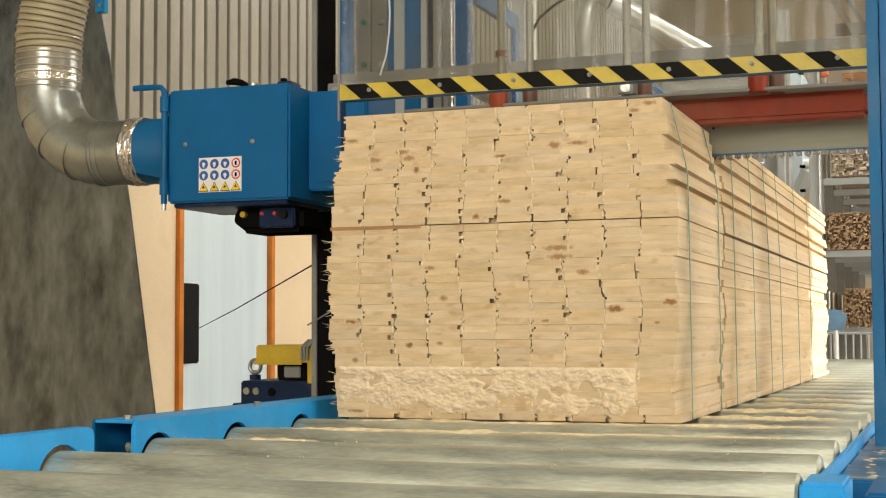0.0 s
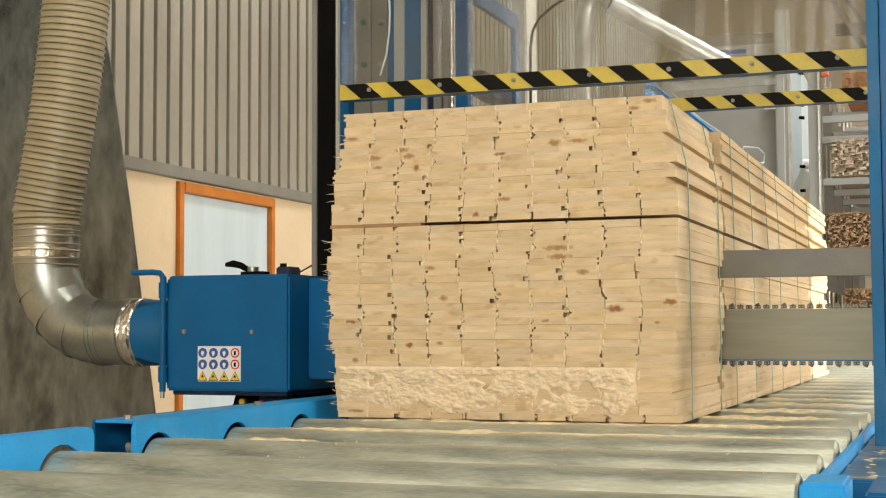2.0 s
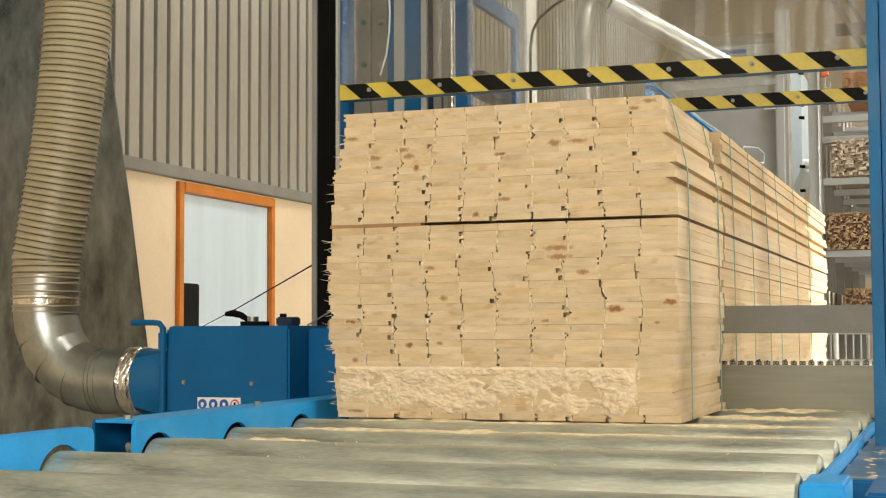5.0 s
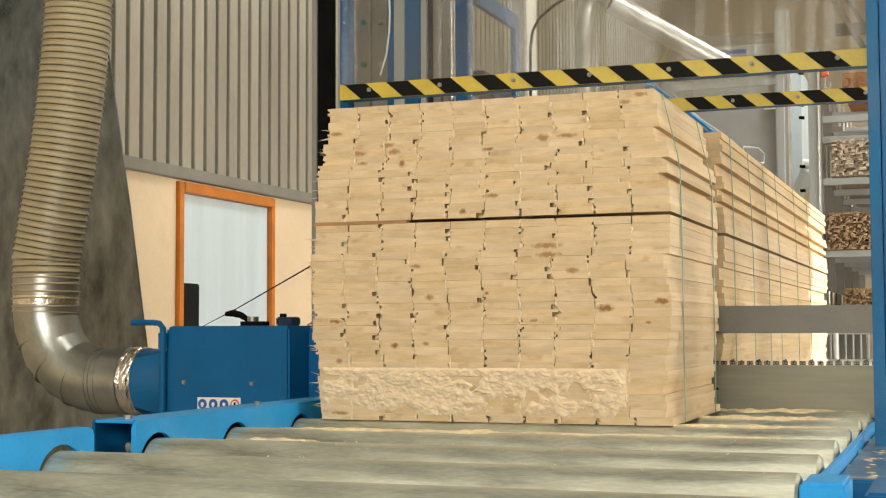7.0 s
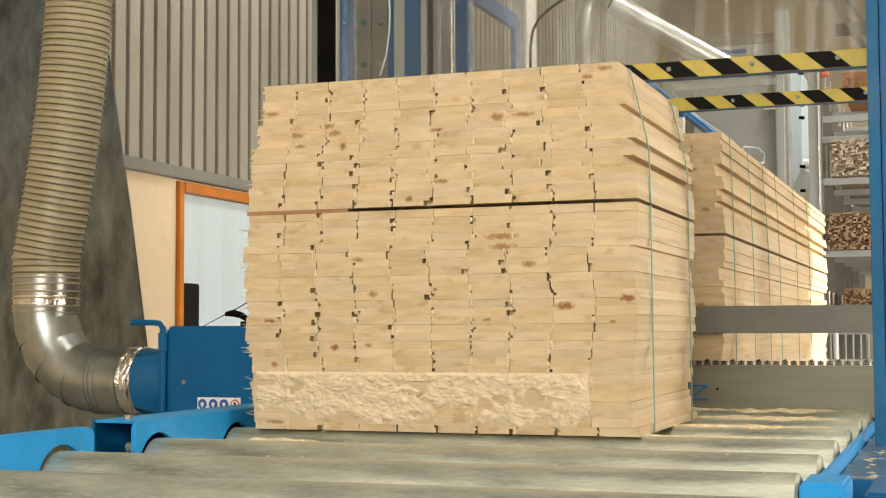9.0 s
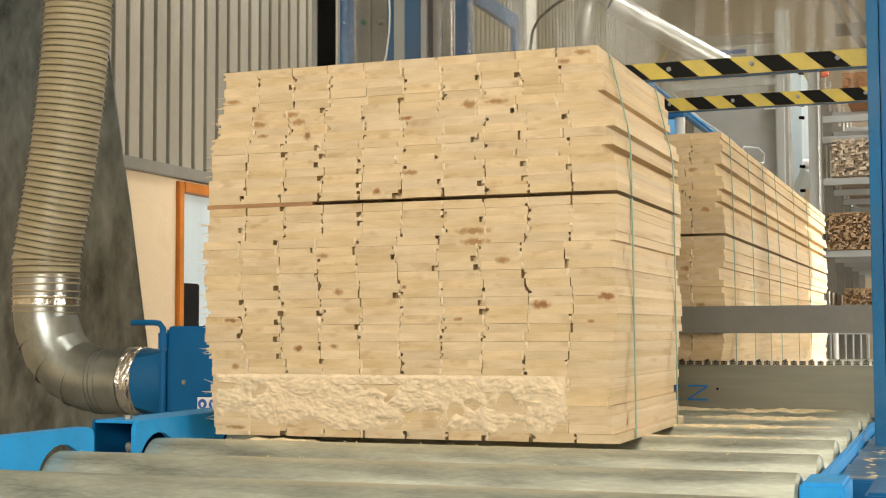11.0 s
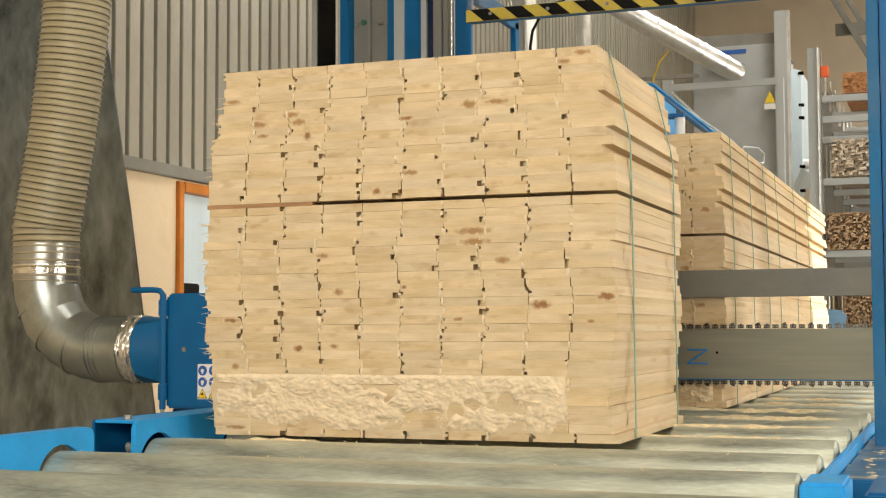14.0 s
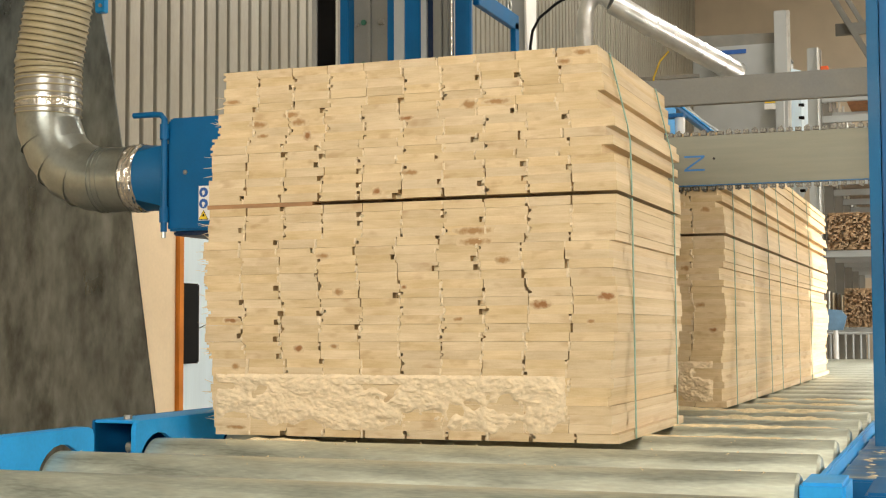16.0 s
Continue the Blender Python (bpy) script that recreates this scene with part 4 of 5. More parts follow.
for k, (dx, w) in enumerate(((-0.112, 0.066), (-0.203, 0.066), (-0.294, 0.066))):
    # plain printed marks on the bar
    bm = box(BM(), dx, dx + w, 0.7638, 0.7651, 0.906, 0.912)
    box(bm, dx, dx + w, 0.7638, 0.7651, 0.862, 0.868)
    prism(bm, [(dx, 0.868), (dx + 0.010, 0.868), (dx + w, 0.906), (dx + w - 0.010, 0.906)], "y", 0.7638, 0.7651)
    part("printed_mark", bm, BLUE_PRINT, bar, "blue printed mark")

# ---- machine frame that carries saw, guards and press ----
gantry = thing("saw_gantry", "steel portal with black guide column and blue posts", "machine frame")
part("guide_column", box(BM(), -1.54, -1.470, 1.0, 1.015, FLOOR, 3.3), DARK, gantry, "black guide column", bevel=0.003)
part("column_flange", box(BM(), -1.562, -1.541, 0.995, 1.10, FLOOR, 3.3), GREY_PAINT, gantry, bevel=0.002)
part("post", box(BM(), 0.505, 0.535, 0.05, 0.12, FLOOR, 3.3), BLUE_POST, gantry, "blue painted post", bevel=0.003)
part("post", box(BM(), 0.537, 0.62, 0.065, 0.14, FLOOR, 3.3), BLUE, gantry, bevel=0.004)
part("post", box(BM(), 0.50, 0.60, 1.45, 1.6, FLOOR, 3.3), BLUE, gantry, bevel=0.004)
part("guide_strip", box(BM(), -1.0765, -1.071, 0.168, 0.176, 0.9, 3.3), GREY_PAINT, gantry, bevel=0.002)
part("cross_beam", box(BM(), -1.6, 0.64, 0.05, 0.25, 2.9, 3.1), BLUE, gantry, bevel=0.006)
part("cross_beam", box(BM(), -1.6, 0.64, 0.42, 0.62, 2.9, 3.1), BLUE, gantry, bevel=0.006)
part("cross_beam", box(BM(), -1.6, 0.64, 1.3, 1.5, 2.9, 3.1), BLUE, gantry, bevel=0.006)
part("long_beam", box(BM(), -1.62, -1.5, 0.0, 3.2, 3.1, 3.3), BLUE, gantry, bevel=0.006)
part("long_beam", box(BM(), 0.5, 0.62, 0.0, 3.2, 3.1, 3.3), BLUE, gantry, bevel=0.006)

part("wire", tube(BM(), [(-1.575, 0.99, 0.273), (-1.572, 0.99, 0.275), (-1.44, 0.99, 0.345)], 0.003, 8), GREY_PAINT, gantry, smooth=True)

# blue lifting columns behind the saw
tower = thing("lift_tower", "blue painted steel lifting tower behind the saw", "machine frame")
part("column", box(BM(), -1.985, -1.942, 2.18, 2.42, FLOOR, 3.4), BLUE, tower, bevel=0.004)
rack_plate = part("guide_plate", box(BM(), -1.94, -1.756, 2.24, 2.27, FLOOR, 3.4), GREY_PAINT, tower, "grey guide plate with drilled holes", bevel=0.002)
part("guide_rib", box(BM(), -1.862, -1.846, 2.215, 2.24, FLOOR, 3.4), GREY_PAINT, tower, bevel=0.002)
part("column", box(BM(), -1.754, -1.587, 2.2, 2.40, FLOOR, 3.4), BLUE, tower, bevel=0.005)
part("column_face", box(BM(), -1.715, -1.665, 2.19, 2.2, FLOOR, 3.4), GREY_LIGHT, tower)
for z in (1.50, 1.70, 1.36, 2.0):
    part("green_plug", cyl(BM(), (-1.888, 2.24, z), (-1.888, 2.232, z), 0.013, 16), GREEN, rack_plate)
    bolt(rack_plate, -1.80, 2.24, z - 0.005, 0.011)
    bolt(rack_plate, -1.925, 2.24, z - 0.01, 0.007)
part("edge_strip", box(BM(), -1.586, -1.560, 2.2, 2.23, FLOOR, 3.4), GREY_LIGHT, tower, bevel=0.002)
part("column", box(BM(), -1.558, -1.528, 2.22, 2.30, FLOOR, 3.4), BLUE_DARK, tower)
part("guide_profile", box(BM(), -1.526, -1.487, 2.2, 2.24, FLOOR, 3.4), GREY_PAINT, tower, "olive grey steel guide profile", bevel=0.004)
part("guide_profile", box(BM(), -1.483, -1.450, 2.21, 2.25, FLOOR, 3.4), GREY_PAINT, tower, bevel=0.008)
part("rod", cyl(BM(), (-1.437, 2.21, FLOOR), (-1.437, 2.21, 3.4), 0.009, 20), FOIL, tower, "polished lifting rod", smooth=True)
part("column", box(BM(), -1.426, -1.367, 2.22, 2.30, FLOOR, 3.4), BLUE, tower, bevel=0.003)
part("column", box(BM(), -1.366, -1.340, 2.19, 2.22, FLOOR, 3.4), BLUE, tower, bevel=0.004)
part("column", box(BM(), -1.362, -1.335, 2.86, 2.92, FLOOR, 1.79), BLUE, tower, bevel=0.003)
part("top_beam", box(BM(), -1.366, -1.335, 2.30, 2.92, 1.752, 1.83), BLUE, tower, bevel=0.003)
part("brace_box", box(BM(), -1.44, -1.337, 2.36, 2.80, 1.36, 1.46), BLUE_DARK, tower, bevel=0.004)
bm = BM()
bmesh.ops.create_uvsphere(bm, u_segments=8, v_segments=6, radius=0.001, matrix=Matrix.Translation((-1.35, 2.78, 1.832)))
tube(bm, [(-1.35, 2.80 + 0.028 * math.cos(a * math.tau / 20), 1.858 + 0.028 * math.sin(a * math.tau / 20)) for a in range(21)], 0.008, 10)
part("lifting_eye", bm, ZINC, tower, smooth=True)
part("base_plate", box(BM(), -2.0, -1.33, 2.16, 2.95, FLOOR, FLOOR + 0.02), BLUE_DARK, tower)
cabinet = thing("control_column", "light grey steel control column with a black cable", "cabinet")
part("body", box(BM(), -1.885, -1.783, 4.5, 4.75, FLOOR, 3.4), GREY_LIGHT, cabinet, bevel=0.004)
part("edge_trim", box(BM(), -1.781, -1.768, 4.48, 4.7, FLOOR, 3.4), WHITE, cabinet, bevel=0.002)
part("cable", tube(BM(), [(-1.75, 4.5, 0.6), (-1.75, 4.5, 2.0), (-1.735, 4.5, 2.10), (-1.69, 4.5, 2.18), (-1.58, 4.5, 2.26), (-1.40, 4.5, 2.34), (-1.2, 4.5, 2.5)], 0.009, 10), RUBBER, cabinet, smooth=True)


def guard(y, x0, x1, zc, label):
    """Striped rail on a blue channel, with a clear sheet above it."""
    g = thing("guard_gate", label, "guard", "lifting guards before and behind the saw")
    rail = part("rail", box(BM(), x0, x1, y, y + 0.004, zc - 0.024, zc + 0.024), TAPE_YELLOW, g, "yellow warning tape on the rail")
    part("channel", box(BM(), x0, x1, y + 0.0045, y + 0.04, zc - 0.0255, zc + 0.022), BLUE, g, "blue steel channel", bevel=0.002)
    stripe_me = None
    n = int((x1 - x0) / 0.1385)
    for i in range(n + 1):
        x = x0 + 0.017 + i * 0.1385
        if x + 0.128 > x1:
            break
        if stripe_me is None:
            bm = prism(BM(), [(0.055, -0.0235), (0.127, -0.0235), (0.072, 0.0235), (0.0, 0.0235)], "y", -0.0012, 0.0)
            ob = part("black_stripe", bm, TAPE_BLACK, rail)
            stripe_me = ob.data
        else:
            ob = new("black_stripe", stripe_me)
            ob.parent = rail
        ob.location = (x, y, zc)
    for i in range(7):
        bolt(g, x0 + 0.10 + i * 0.232, y - 0.001, zc + 0.003, 0.0045, material=GREY_PAINT)
    sheet = part("clear_sheet", box(BM(), x0, x1, y + 0.012, y + 0.015, zc + 0.02, zc + 2.0), SHEET, g, "clear plastic sheet with faint smears")
    sheet.visible_shadow = False
    # sawdust caught along the rail
    bm = BM()
    rnd = random.Random(int(y * 100))
    for i in range(60):
        x = rnd.uniform(x0 + 0.2, x1 - 0.05)
        s = rnd.uniform(0.01, 0.03)
        bmesh.ops.create_icosphere(bm, subdivisions=1, radius=1, matrix=Matrix.Translation((x, y + 0.022, zc + 0.022)) @ Matrix.Diagonal((s, 0.01, rnd.uniform(0.0015, 0.005), 1)))
    tagged(part("sawdust", bm, DUST, g, smooth=True), kind="stuff")
    return g


guard_a = guard(0.17, -1.07, 0.504, 0.988, "yellow and black striped guard rail under clear sheet")
part("sheet_cord", tube(BM(), [(-0.925, 0.15, 1.03), (-0.905, 0.15, 1.09), (-0.895, 0.15, 1.16), (-0.893, 0.15, 1.22), (-0.897, 0.15, 1.32), (-0.90, 0.15, 1.6)], 0.003, 10), GREY_LIGHT, guard_a, "pale hanging cord", smooth=True)
guard_b = guard(1.36, -1.07, 0.56, 1.080, "yellow and black striped rear guard rail under clear sheet")

# ---- hold-down press ----
press = thing("hold_down_press", "red oxide steel press beam on dull steel rods", "press")
bm = box(BM(), -0.98, 0.474, 0.56, 0.67, 0.8885, 0.966)
part("beam", bm, RED, press, "red oxide press beam", bevel=0.012)
part("cap_plate", box(BM(), -0.98, 0.486, 0.48, 0.69, 0.966, 0.976), GREY_PAINT, press, bevel=0.002)
for x in (-0.66, 0.163):
    part("socket", cyl(BM(), (x, 0.50, 0.964), (x, 0.50, 1.04), 0.03, 24), RED, press, smooth=True)
for x in (-0.565, -0.19, 0.215):
    part("socket", cyl(BM(), (x, 0.54, 0.964), (x, 0.54, 1.03), 0.024, 20), BROWN, press, smooth=True)
for x in (-0.648, -0.237, 0.168):
    part("rod", cyl(BM(), (x, 0.50, 0.964), (x, 0.50, 3.4), 0.0135, 18), STEEL, press, "dull grey steel rod", smooth=True)
for x in (-0.565, -0.185, 0.202):
    part("rod", cyl(BM(), (x, 0.54, 0.964), (x, 0.54, 3.4), 0.0125, 18), STEEL, press, smooth=True)
part("rod_collar", cyl(BM(), (-0.648, 0.50, 1.13), (-0.648, 0.50, 1.15), 0.02, 18), BROWN, press, smooth=True)
part("rod_clevis", box(BM(), -0.26, -0.215, 0.47, 0.53, 0.98, 1.04), GREY_PAINT, press, bevel=0.004)
bolt(press, -0.237, 0.47, 1.0, 0.01)

# ---- beside the saw ----
plate = part("splash_plate", prism(BM(), [(-3.7, FLOOR), (-2.335, FLOOR), (-2.421, -0.105), (-2.552, 0.768), (-2.657, 1.399), (-2.716, 1.672), (-2.95, 2.7), (-3.7, 2.7)], "y", 1.30, 1.308), PLATE)
tagged(plate, "dark smeared steel splash plate with a raked edge", "steel plate")
clip = tagged(part("plate_clip", box(BM(), -2.72, -2.675, 1.275, 1.312, 1.612, 1.70), BLUE_LIGHT, bevel=0.004), "small bright blue clip on the dark plate", "clip")
part("clip_bolt", cyl(BM(), (-2.69, 1.276, 1.64), (-2.69, 1.268, 1.64), 0.008, 8), CHROME, clip)

pump = thing("hydraulic_unit", "navy steel base with a yellow valve cover", "machine", at=(0, 0, 0))
base = part("base", box(BM(), -1.938, -1.56, 1.14, 1.42, FLOOR, 0.058), BLUE_DARK, pump, bevel=0.006)
part("step", box(BM(), -1.975, -1.938, 1.14, 1.42, FLOOR, -0.03), BLUE_DARK, pump, bevel=0.004)
for x in (-1.91, -1.868):
    part("port", cyl(BM(), (x, 1.141, 0.018), (x, 1.134, 0.018), 0.014, 16), ZINC, base)
part("port", cyl(BM(), (-1.80, 1.141, 0.015), (-1.80, 1.134, 0.015), 0.016, 16), DARK, base)
part("valve_body", box(BM(), -1.79, -1.64, 1.16, 1.34, 0.06, 0.135), DARK, pump, bevel=0.006)
part("valve_window", box(BM(), -1.755, -1.685, 1.152, 1.16, 0.072, 0.115), GREY_PAINT, pump, bevel=0.003)
part("cover", box(BM(), -1.862, -1.575, 1.12, 1.40, 0.130, 0.198), YELLOW, pump, "yellow painted cover", bevel=0.006)
part("cover_lip", box(BM(), -1.866, -1.66, 1.112, 1.12, 0.122, 0.136), YELLOW, pump, bevel=0.002)
part("cover_leg", box(BM(), -1.645, -1.575, 1.13, 1.38, 0.05, 0.136), YELLOW, pump, bevel=0.004)
part("eye_bolt", tube(BM(), [(-1.905, 1.2 , 0.098) ] + [(-1.905 + 0.024 * math.sin(a * math.tau / 20), 1.2, 0.112 - 0.026 * math.cos(a * math.tau / 20)) for a in range(21)], 0.008, 10), ZINC, pump, "steel lifting eye", smooth=True)
part("eye_foot", cyl(BM(), (-1.905, 1.2, 0.06), (-1.905, 1.2, 0.08), 0.022, 16), BLUE_DARK, pump)
for k in range(3):
    part("cable", tube(BM(), [(-1.66 + k * 0.012, 1.115, 0.14), (-1.655 + k * 0.012, 1.105, 0.19), (-1.63 + k * 0.012, 1.11, 0.215), (-1.59 + k * 0.01, 1.14, 0.205)], 0.006, 8), GREY_PAINT, pump, smooth=True)

wire = tagged(part("stay_cable", tube(BM(), [(-4.47, 5.16, 0.27), (-3.03, 3.1, 0.375), (-1.586, 1.05, 0.5)], 0.003, 8), RUBBER, smooth=True), "thin dark cable from the door to the column", "cable")

# ---- sawdust on the rollers ----
def drift(name, x0, x1, y, half, high, seed):
    """A low uneven ridge of sawdust lying along a roller's crown."""
    nx, ny = max(8, int((x1 - x0) / 0.01)), 10
    bm = BM()
    grid = []
    for j in range(ny + 1):
        row = []
        for i in range(nx + 1):
            u, v = i / nx, j / ny * 2 - 1
            x, yy = x0 + (x1 - x0) * u, y + half * v
            n1 = noise.noise(Vector((x * 9, yy * 20, seed))) * 0.6 + noise.noise(Vector((x * 31, yy * 60, seed))) * 0.4
            h = high * max(-0.4, (1 - abs(v) ** 1.5) * min(1, u * 8, (1 - u) * 8) * (0.6 + n1) - 0.36)
            crown = -R_ROLL + math.sqrt(max(0.0, R_ROLL ** 2 - (half * v) ** 2))
            row.append(bm.verts.new((x, yy, crown + h)))
        grid.append(row)
    for j in range(ny):
        for i in range(nx):
            bm.faces.new((grid[j][i], grid[j][i + 1], grid[j + 1][i + 1], grid[j + 1][i]))
    return tagged(part(name, bm, DUST, conveyor, "loose pale sawdust on a roller", smooth=True), kind="stuff")


def roll_y(i):
    return ROLL_Y0 + i * PITCH


drift("sawdust", -0.86, -0.66, roll_y(2) + 0.02, 0.035, 0.010, 1.1)
drift("sawdust", -0.98, 0.10, roll_y(3) + 0.0, 0.04, 0.010, 2.2)
drift("sawdust", -0.4, 0.42, roll_y(3) + 0.02, 0.03, 0.007, 5.2)
drift("sawdust", -1.0, 0.42, roll_y(4), 0.045, 0.009, 3.3)
drift("sawdust", -0.05, 0.44, roll_y(5), 0.05, 0.012, 4.4)
drift("sawdust", -1.0, 0.44, roll_y(6), 0.055, 0.016, 6.4)
drift("sawdust", 0.02, 0.44, roll_y(7), 0.05, 0.010, 7.4)
drift("sawdust", 0.02, 0.44, roll_y(8), 0.05, 0.008, 8.4)
drift("sawdust", 0.0, 0.44, roll_y(4) + 0.02, 0.055, 0.011, 10.3)
drift("sawdust", -0.05, 0.445, roll_y(5) + 0.01, 0.06, 0.012, 11.9)
drift("sawdust", 0.0, 0.445, roll_y(6) + 0.01, 0.06, 0.014, 12.4)
rnd = random.Random(77)
bm = BM()
for _ in range(320):
    i = rnd.choice((1, 2, 2, 3, 3, 4, 5))
    x, dy = rnd.uniform(-1.05, 0.44), rnd.uniform(-0.05, 0.05)
    z = -R_ROLL + math.sqrt(R_ROLL ** 2 - dy ** 2)
    s = rnd.uniform(0.001, 0.0032)
    bmesh.ops.create_cube(bm, size=1, matrix=Matrix.Translation((x, roll_y(i) + dy, z + s * 0.2)) @ Euler((rnd.random() * 3, rnd.random() * 3, rnd.random() * 3)).to_matrix().to_4x4() @ Matrix.Diagonal((s * 2.2, s, s * 0.5, 1)))
tagged(part("wood_chips", bm, DUST, conveyor, "scattered wood chips"), kind="stuff")
bm = BM()
for _ in range(260):
    x, y = rnd.uniform(0.51, 0.9), rnd.uniform(-0.78, 0.6)
    s = rnd.uniform(0.003, 0.014)
    bmesh.ops.create_icosphere(bm, subdivisions=1, radius=1, matrix=Matrix.Translation((x, y, -0.052)) @ Matrix.Diagonal((s, s, s * 0.18, 1)))
tagged(part("wood_chips", bm, DUST, conveyor, smooth=True), kind="stuff")

# ---- behind the saw ----
rail = thing("feed_rail", "blue steel rail with a white cylinder above the pack", "machine rail")
part("head_plate", box(BM(), -0.387, -0.362, 1.45, 1.95, 1.02, 1.16), BLUE_LIGHT, rail, bevel=0.003)
part("web", box(BM(), -0.385, -0.36, 1.45, 6.6, 1.16, 1.178), BLUE, rail, bevel=0.003)
part("top_flange", box(BM(), -0.387, -0.352, 1.45, 6.6, 1.178, 1.185), BLUE_LIGHT, rail, bevel=0.002)
part("cylinder", cyl(BM(), (-0.31, 1.75, 1.0), (-0.31, 1.75, 1.09), 0.02, 20), WHITE, rail, smooth=True)
part("cylinder_bracket", box(BM(), -0.36, -0.29, 1.72, 1.78, 1.09, 1.105), BLUE, rail, bevel=0.002)
part("pressure_foot", box(BM(), -0.38, -0.26, 1.68, 1.82, 0.8925, 1.0), BLUE_DARK, rail, bevel=0.003)
part("stand", box(BM(), -0.40, -0.34, 6.5, 6.6, FLOOR, 1.16), BLUE, rail, bevel=0.003)
part("hose_line", tube(BM(), [(-0.37, 2.0, 1.19), (-0.37, 3.4, 1.22), (-0.37, 4.4, 1.20), (-0.37, 4.7, 1.24), (-0.37, 4.75, 1.30), (-0.40, 4.7, 1.33), (-0.47, 4.6, 1.33), (-0.47, 4.4, 1.19), (-0.39, 4.4, 1.18)], 0.006, 8), GREY_LIGHT, rail, smooth=True)

filt = thing("filter_cabinet", "pale grey sheet steel filter cabinet", "cabinet")
body = part("body", box(BM(), -2.44, -1.36, 14.0, 15.6, FLOOR, 3.83), GREY_LIGHT, filt, bevel=0.01)
part("roof_hood", prism(BM(), [(-2.46, 3.83), (-1.34, 3.83), (-1.40, 3.96), (-2.42, 3.99)], "y", 14.02, 15.5), GREY_PAINT, filt, bevel=0.006)
part("corner_post", box(BM(), -1.40, -1.25, 13.85, 14.0, FLOOR, 4.20), GREY_LIGHT, filt, bevel=0.006)
part("corner_post", box(BM(), -1.25, -1.215, 13.87, 13.98, FLOOR, 4.20), DUCT_FAR, filt, bevel=0.003)
part("side_hopper", prism(BM(), [(-1.36, 1.872), (-1.255, 1.972), (-1.111, 2.270), (-1.111, 3.475), (-1.36, 3.535)], "y", 14.08, 15.4), DOORSKIN, filt, "pale sheet steel hopper on the side", bevel=0.006)
for z in (1.95, 2.25, 2.86, 3.02, 3.42):
    part("door_catch", box(BM(), -1.141, -1.076, 14.06, 14.12, z, z + 0.035), DARK, filt, bevel=0.003)
part("vent_pipe", cyl(BM(), (-1.131, 14.3, 2.33), (-0.951, 14.3, 2.30), 0.06, 16), WHITE, filt, smooth=True)
part("name_bar", box(BM(), -2.15, -1.763, 13.985, 14.001, 3.722, 3.775), SIGN_BLUE, filt, "blue lettering shown as a bar")
part("warning_plate", box(BM(), -1.53, -1.395, 13.84, 13.86, 2.97, 3.04), WHITE, filt)
part("warning_sign", prism(BM(), [(-1.53, 3.05), (-1.395, 3.05), (-1.46, 3.2)], "y", 13.84, 13.86), SIGN_YELLOW, filt, "yellow warning triangle")
frame_ob = thing("steel_frame", "grey galvanised steel frame before the cabinet", "steel frame")
part("post", box(BM(), -1.828, -1.744, 9.0, 9.08, FLOOR, 2.55), GREY_LIGHT, frame_ob, bevel=0.003)
part("cross_rail", box(BM(), -1.744, -0.80, 9.0, 9.04, 2.445, 2.505), GREY_LIGHT, frame_ob, bevel=0.003)
part("post", box(BM(), -0.80, -0.74, 9.0, 9.08, FLOOR, 2.51), GREY_LIGHT, frame_ob, bevel=0.003)
part("brace", cyl(BM(), (-1.744, 9.02, 2.42), (-0.78, 9.02, 1.45), 0.016, 10), GREY_LIGHT, frame_ob, smooth=True)

ductline = thing("extraction_duct", "silver spiral extraction duct under the roof", "duct")
DP = [(-3.596, 13.0, 3.30), (-3.596, 13.0, 3.95), (-3.580, 13.0, 4.17), (-3.53, 13.0, 4.31), (-3.40, 13.0, 4.385), (-3.243, 13.0, 4.276), (-2.831, 13.2, 4.011), (-1.849, 13.98, 3.46)]
part("riser", tube(BM(), [(-3.596, 13.0, FLOOR), (-3.596, 13.0, 3.30)], 0.10, 24), DUCT_FAR, ductline, smooth=True)
part("bend", tube(BM(), DP[:6], 0.105, 28), DUCT_FAR, ductline, smooth=True)
part("run", tube(BM(), DP[5:], 0.135, 28), DUCT_FAR, ductline, smooth=True)
for t in (0.04, 0.22, 0.48, 0.56, 0.82, 0.97):
    a = Vector(DP[6]).lerp(Vector(DP[7]), t)
    d = (Vector(DP[7]) - Vector(DP[6])).normalized() * 0.012
    part("collar", cyl(BM(), a - d, a + d, 0.142, 28), DUCT_FAR, ductline, smooth=True)
for q in (DP[1], DP[3]):
    part("collar", cyl(BM(), Vector(q) - Vector((0, 0, 0.01)), Vector(q) + Vector((0, 0, 0.01)), 0.112, 28), DUCT_FAR, ductline, smooth=True)
part("strut", box(BM(), -3.3, -2.2, 13.1, 13.14, 3.30, 3.34), GREY_PAINT, ductline)
part("yellow_line", tube(BM(), [(-2.75, 13.0, 2.9), (-2.74, 13.0, 3.3), (-2.66, 13.0, 3.5), (-2.55, 13.0, 3.62)], 0.012, 8), YELLOW, ductline, smooth=True)

# storage rack with stacked strips
store = thing("cantilever_rack", "galvanised cantilever rack filled with wooden strips", "rack")
for k in range(6):
    y = 10.0 + k * 1.15
    up = part("upright", box(BM(), -0.60, -0.50, y, y + 0.10, FLOOR, 2.93 if k == 0 else 2.7), GREY_PAINT, store, bevel=0.004)
    if k == 0:
        for z in range(24):
            part("slot", box(BM(), -0.524, -0.512, y - 0.002, y + 0.01, 0.6 + z * 0.095, 0.615 + z * 0.095), DARK, up)
    for z in (0.20, 0.93, 1.62, 2.02, 2.22, 2.42):
        part("arm", box(BM(), -0.50, 0.75, y + 0.02, y + 0.08, z, z + 0.065), GREY_LIGHT, store, bevel=0.004)
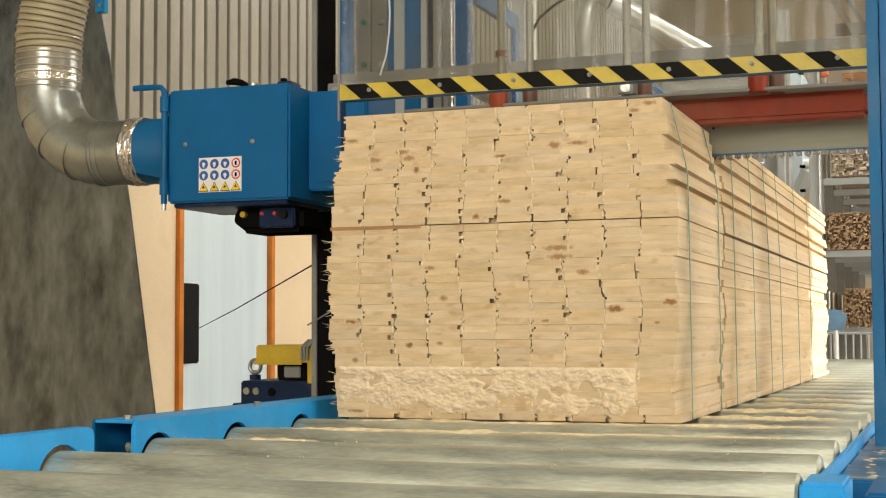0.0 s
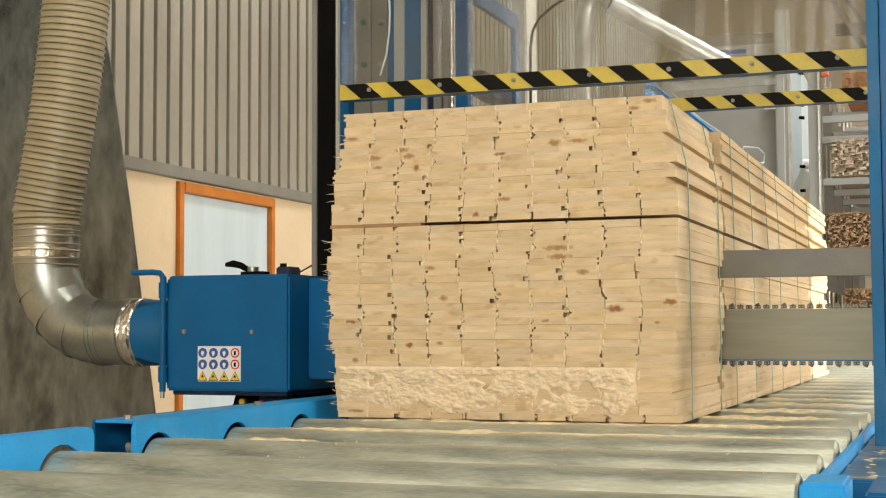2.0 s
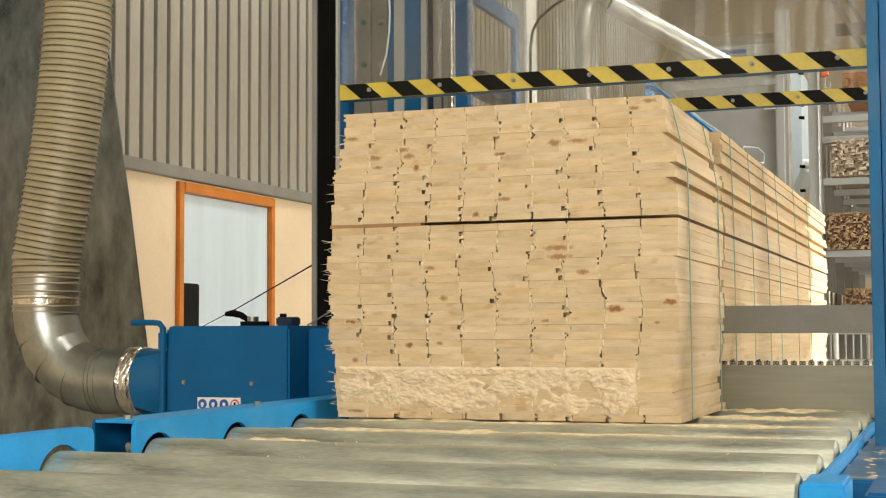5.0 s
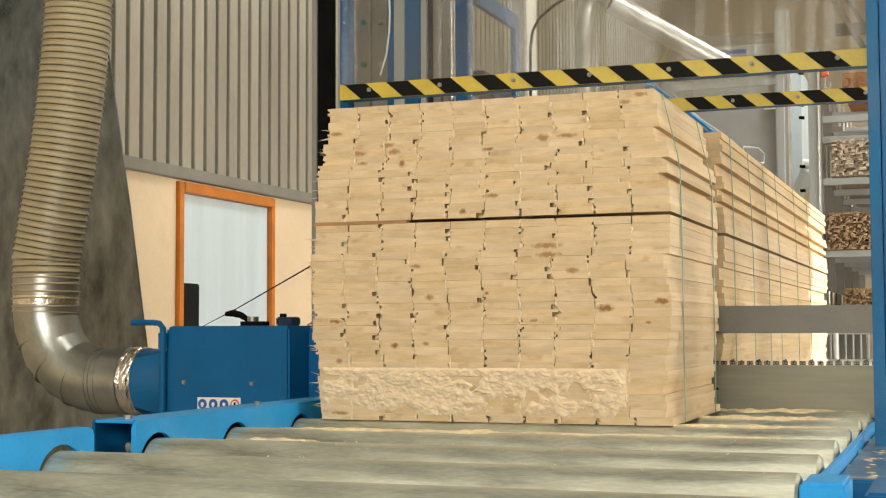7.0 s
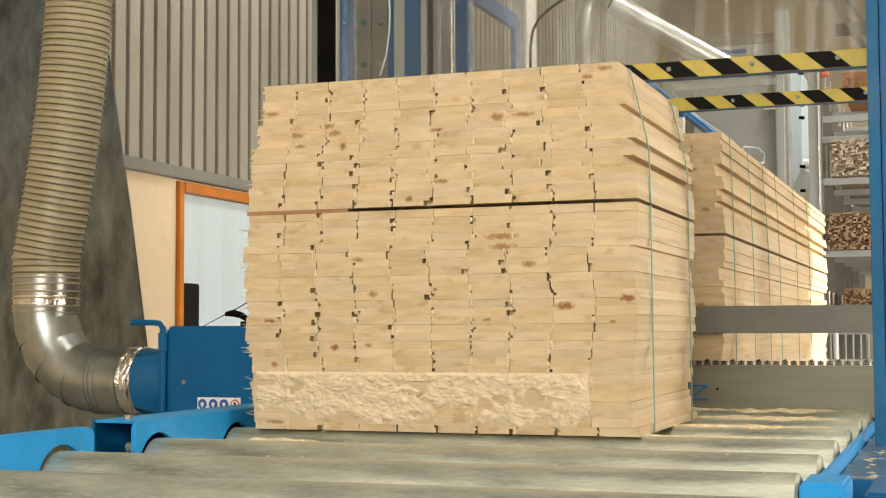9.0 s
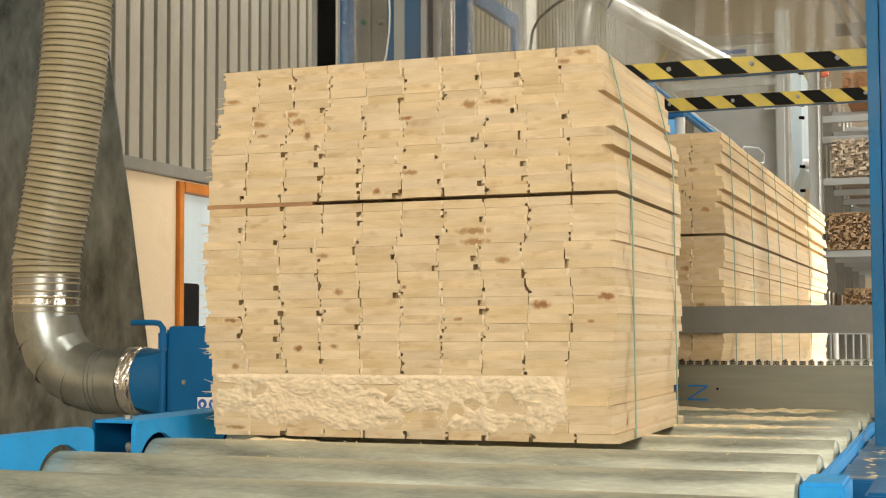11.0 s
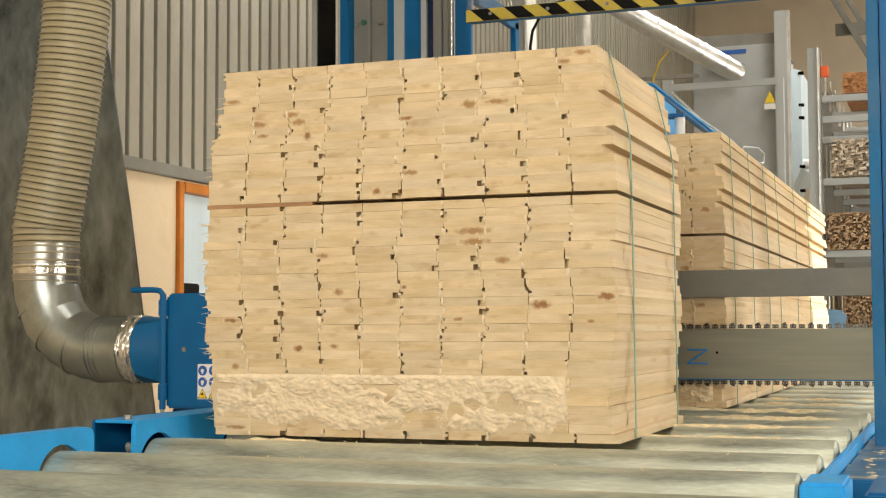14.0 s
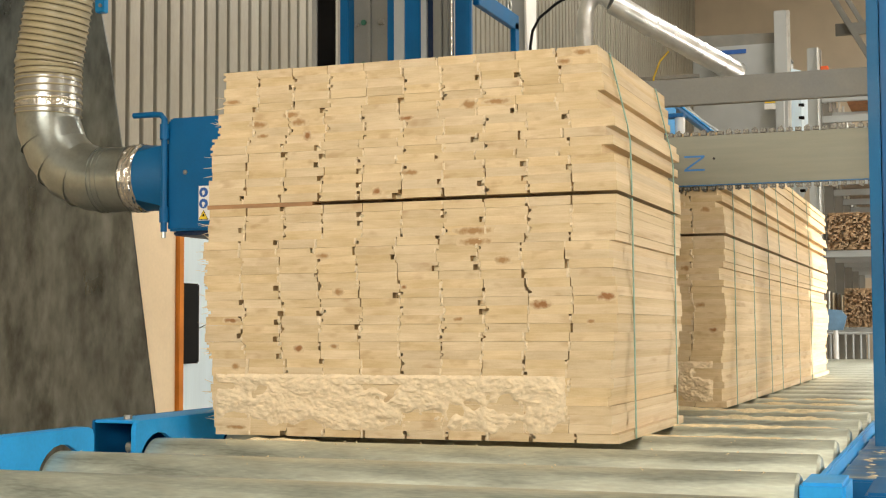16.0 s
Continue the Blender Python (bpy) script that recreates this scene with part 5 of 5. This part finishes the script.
for k in range(12):
    for z0 in (0.27, 1.0, 1.69, 2.42):
        y = 10.1 + k * 0.55
        part("peg", cyl(BM(), (-0.475, y, z0), (-0.475, y, z0 + (0.34 if z0 < 2 else 0.30)), 0.014, 8), DUCT_FAR, store)
# column before the rack
post = part("column", box(BM(), -0.588, -0.50, 9.60, 9.68, FLOOR, 2.87), GREY_LIGHT, store, "galvanised steel column", bevel=0.004)
part("flange", box(BM(), -0.499, -0.484, 9.58, 9.70, FLOOR, 2.87), DUCT_FAR, post, bevel=0.002)
part("safety_cap", box(BM(), -0.50, -0.43, 9.97, 10.05, 2.66, 2.76), SAFETY, store, "orange end cap", bevel=0.006)


def strips(x0, x1, z0, z1, y0, y1, mat, seed, label, size=0.022, rough=0.4):
    """A stack of loose strips seen on their ends."""
    rnd = random.Random(seed)
    bm = BM()
    z = z0
    while z < z1:
        x = x0 + rnd.uniform(0, 0.01)
        h = size * rnd.uniform(0.7, 1.2)
        while x < x1:
            w = size * rnd.uniform(0.6, 1.9)
            box(bm, x, x + w * 0.965, y0 + rnd.uniform(-0.12, 0.06) * rough * 2, y1, z, z + h * 0.96)
            x += w
        z += h
    return tagged(part("strip_stack", bm, mat), label, "timber stack", "stacks on the rack", "stuff")


strips(-0.42, 0.7, 1.70, 2.05, 10.02, 14, STRIPS_GREY, 1, "loose stack of weathered greyish wooden strips on the rack", 0.024, 0.4)
strips(-0.47, 0.7, 1.0, 1.345, 10.02, 14, STRIPS, 2, "stack of brown wooden strips on the rack", 0.018)
strips(-0.33, 0.7, 0.27, 0.62, 10.02, 14, STRIPS, 3, "stack of reddish brown wooden strips on the rack", 0.016)
strips(-0.31, 0.7, 2.49, 2.66, 10.02, 11.5, STRIPS_RED, 4, "stack of orange-brown wooden strips on the rack", 0.028, 0.1)

fan = thing("floor_fan", "blue shield on a white stand beside the conveyor", "stand")
part("shield", prism(BM(), [(-0.44, 0.24), (-0.30, 0.24), (-0.265, 0.36), (-0.31, 0.42), (-0.42, 0.43), (-0.45, 0.32)], "y", 9.4, 9.46), PALE_BLUE, fan, bevel=0.008)
part("pole", cyl(BM(), (-0.365, 9.43, FLOOR), (-0.365, 9.43, 0.25), 0.022, 12), WHITE, fan, smooth=True)
part("foot", box(BM(), -0.5, -0.23, 9.3, 9.56, FLOOR, FLOOR + 0.02), WHITE, fan, bevel=0.004)
fence = thing("barrier_fence", "grey steel bar fence behind the conveyor", "fence")
part("top_rail", cyl(BM(), (-0.6, 9.8, 0.21), (1.6, 9.8, 0.21), 0.012, 10), GREY_LIGHT, fence)
for k in range(32):
    part("bar", cyl(BM(), (-0.58 + k * 0.068, 9.8, FLOOR), (-0.58 + k * 0.068, 9.8, 0.21), 0.009, 8), GREY_LIGHT, fence)

# roof steel over the far end
for k, x0 in enumerate((-1.45, -0.85)):
    pur = thing("roof_truss", "grey steel roof truss at the hall's far end", "roof truss")
    y0 = 18.0 + k * 1.5
    part("chord", prism(BM(), [(x0, 5.95), (x0 + 0.10, 5.95), (x0 + 1.22, 3.9), (x0 + 1.12, 3.9)], "y", y0, y0 + 0.12), GREY_DARK, pur, bevel=0.004)
    part("chord", prism(BM(), [(x0 + 0.22, 5.95), (x0 + 0.30, 5.95), (x0 + 1.42, 3.9), (x0 + 1.34, 3.9)], "y", y0 + 0.3, y0 + 0.4), GREY_DARK, pur)
    part("hanger", box(BM(), x0, x0 + 0.3, y0, y0 + 0.4, 5.85, 8.4), GREY_DARK, pur)
    part("column_leg", box(BM(), x0 + 1.12, x0 + 1.42, y0, y0 + 0.4, FLOOR, 3.95), GREY_DARK, pur)
    part("tie", box(BM(), x0 + 0.45, 2.0, y0 + 0.13, y0 + 0.2, 4.70, 4.88), GREY_DARK, pur)


# ---- motion ----
def motions():
    lift = [(0, 0.0), (0.5, -0.1065), (1, -0.3047), (1.5, -0.4828), (2, -0.6611), (2.5, -0.7769), (3, -0.7898), (3.5, -0.8048), (4, -0.8177),
            (5, -0.8386), (6.5, -0.8386), (12.5, -0.8386), (13, -0.8327), (13.5, -0.7948), (14, -0.723), (14.5, -0.593), (15, -0.4285), (15.5, -0.2643), (16, -0.0984)]
    walk(saw, [(t, pose(0, 0, s)) for t, s in lift])
    feed = [(5.6, 0.0), (6.0, -0.012), (6.5, -0.0547), (7, -0.1118), (7.5, -0.2038), (8, -0.3056), (8.5, -0.4123), (9, -0.5137), (9.5, -0.607), (10.1, -0.695), (10.7, -0.7211), (16, -0.7211)]
    walk(front_low, [(0, pose(0, 0, 0))] + [(t, pose(0, s, 0)) for t, s in feed])
    walk(front_top, [(0, pose(0, 0, -0.006)), (1.0, pose(0, 0, -0.006)), (1.1, pose(0, 0, 0))] + [(t, pose(0, s, 0)) for t, s in feed])
    rise = [(0, 0), (11.6, 0), (12, 0.066), (12.5, 0.149), (13, 0.232), (13.5, 0.315), (14, 0.398), (14.5, 0.48), (15, 0.55), (16, 0.6)]
    walk(guard_a, [(t, pose(0, 0, s)) for t, s in rise])
    walk(guard_b, [(t, pose(0, 0, s)) for t, s in rise])
    walk(press, [(t, pose(0, 0, s)) for t, s in ((0, 0), (1.0, 0), (1.1, 0.28), (1.2, 0.62), (1.4, 0.8), (16, 0.8))])


motions()
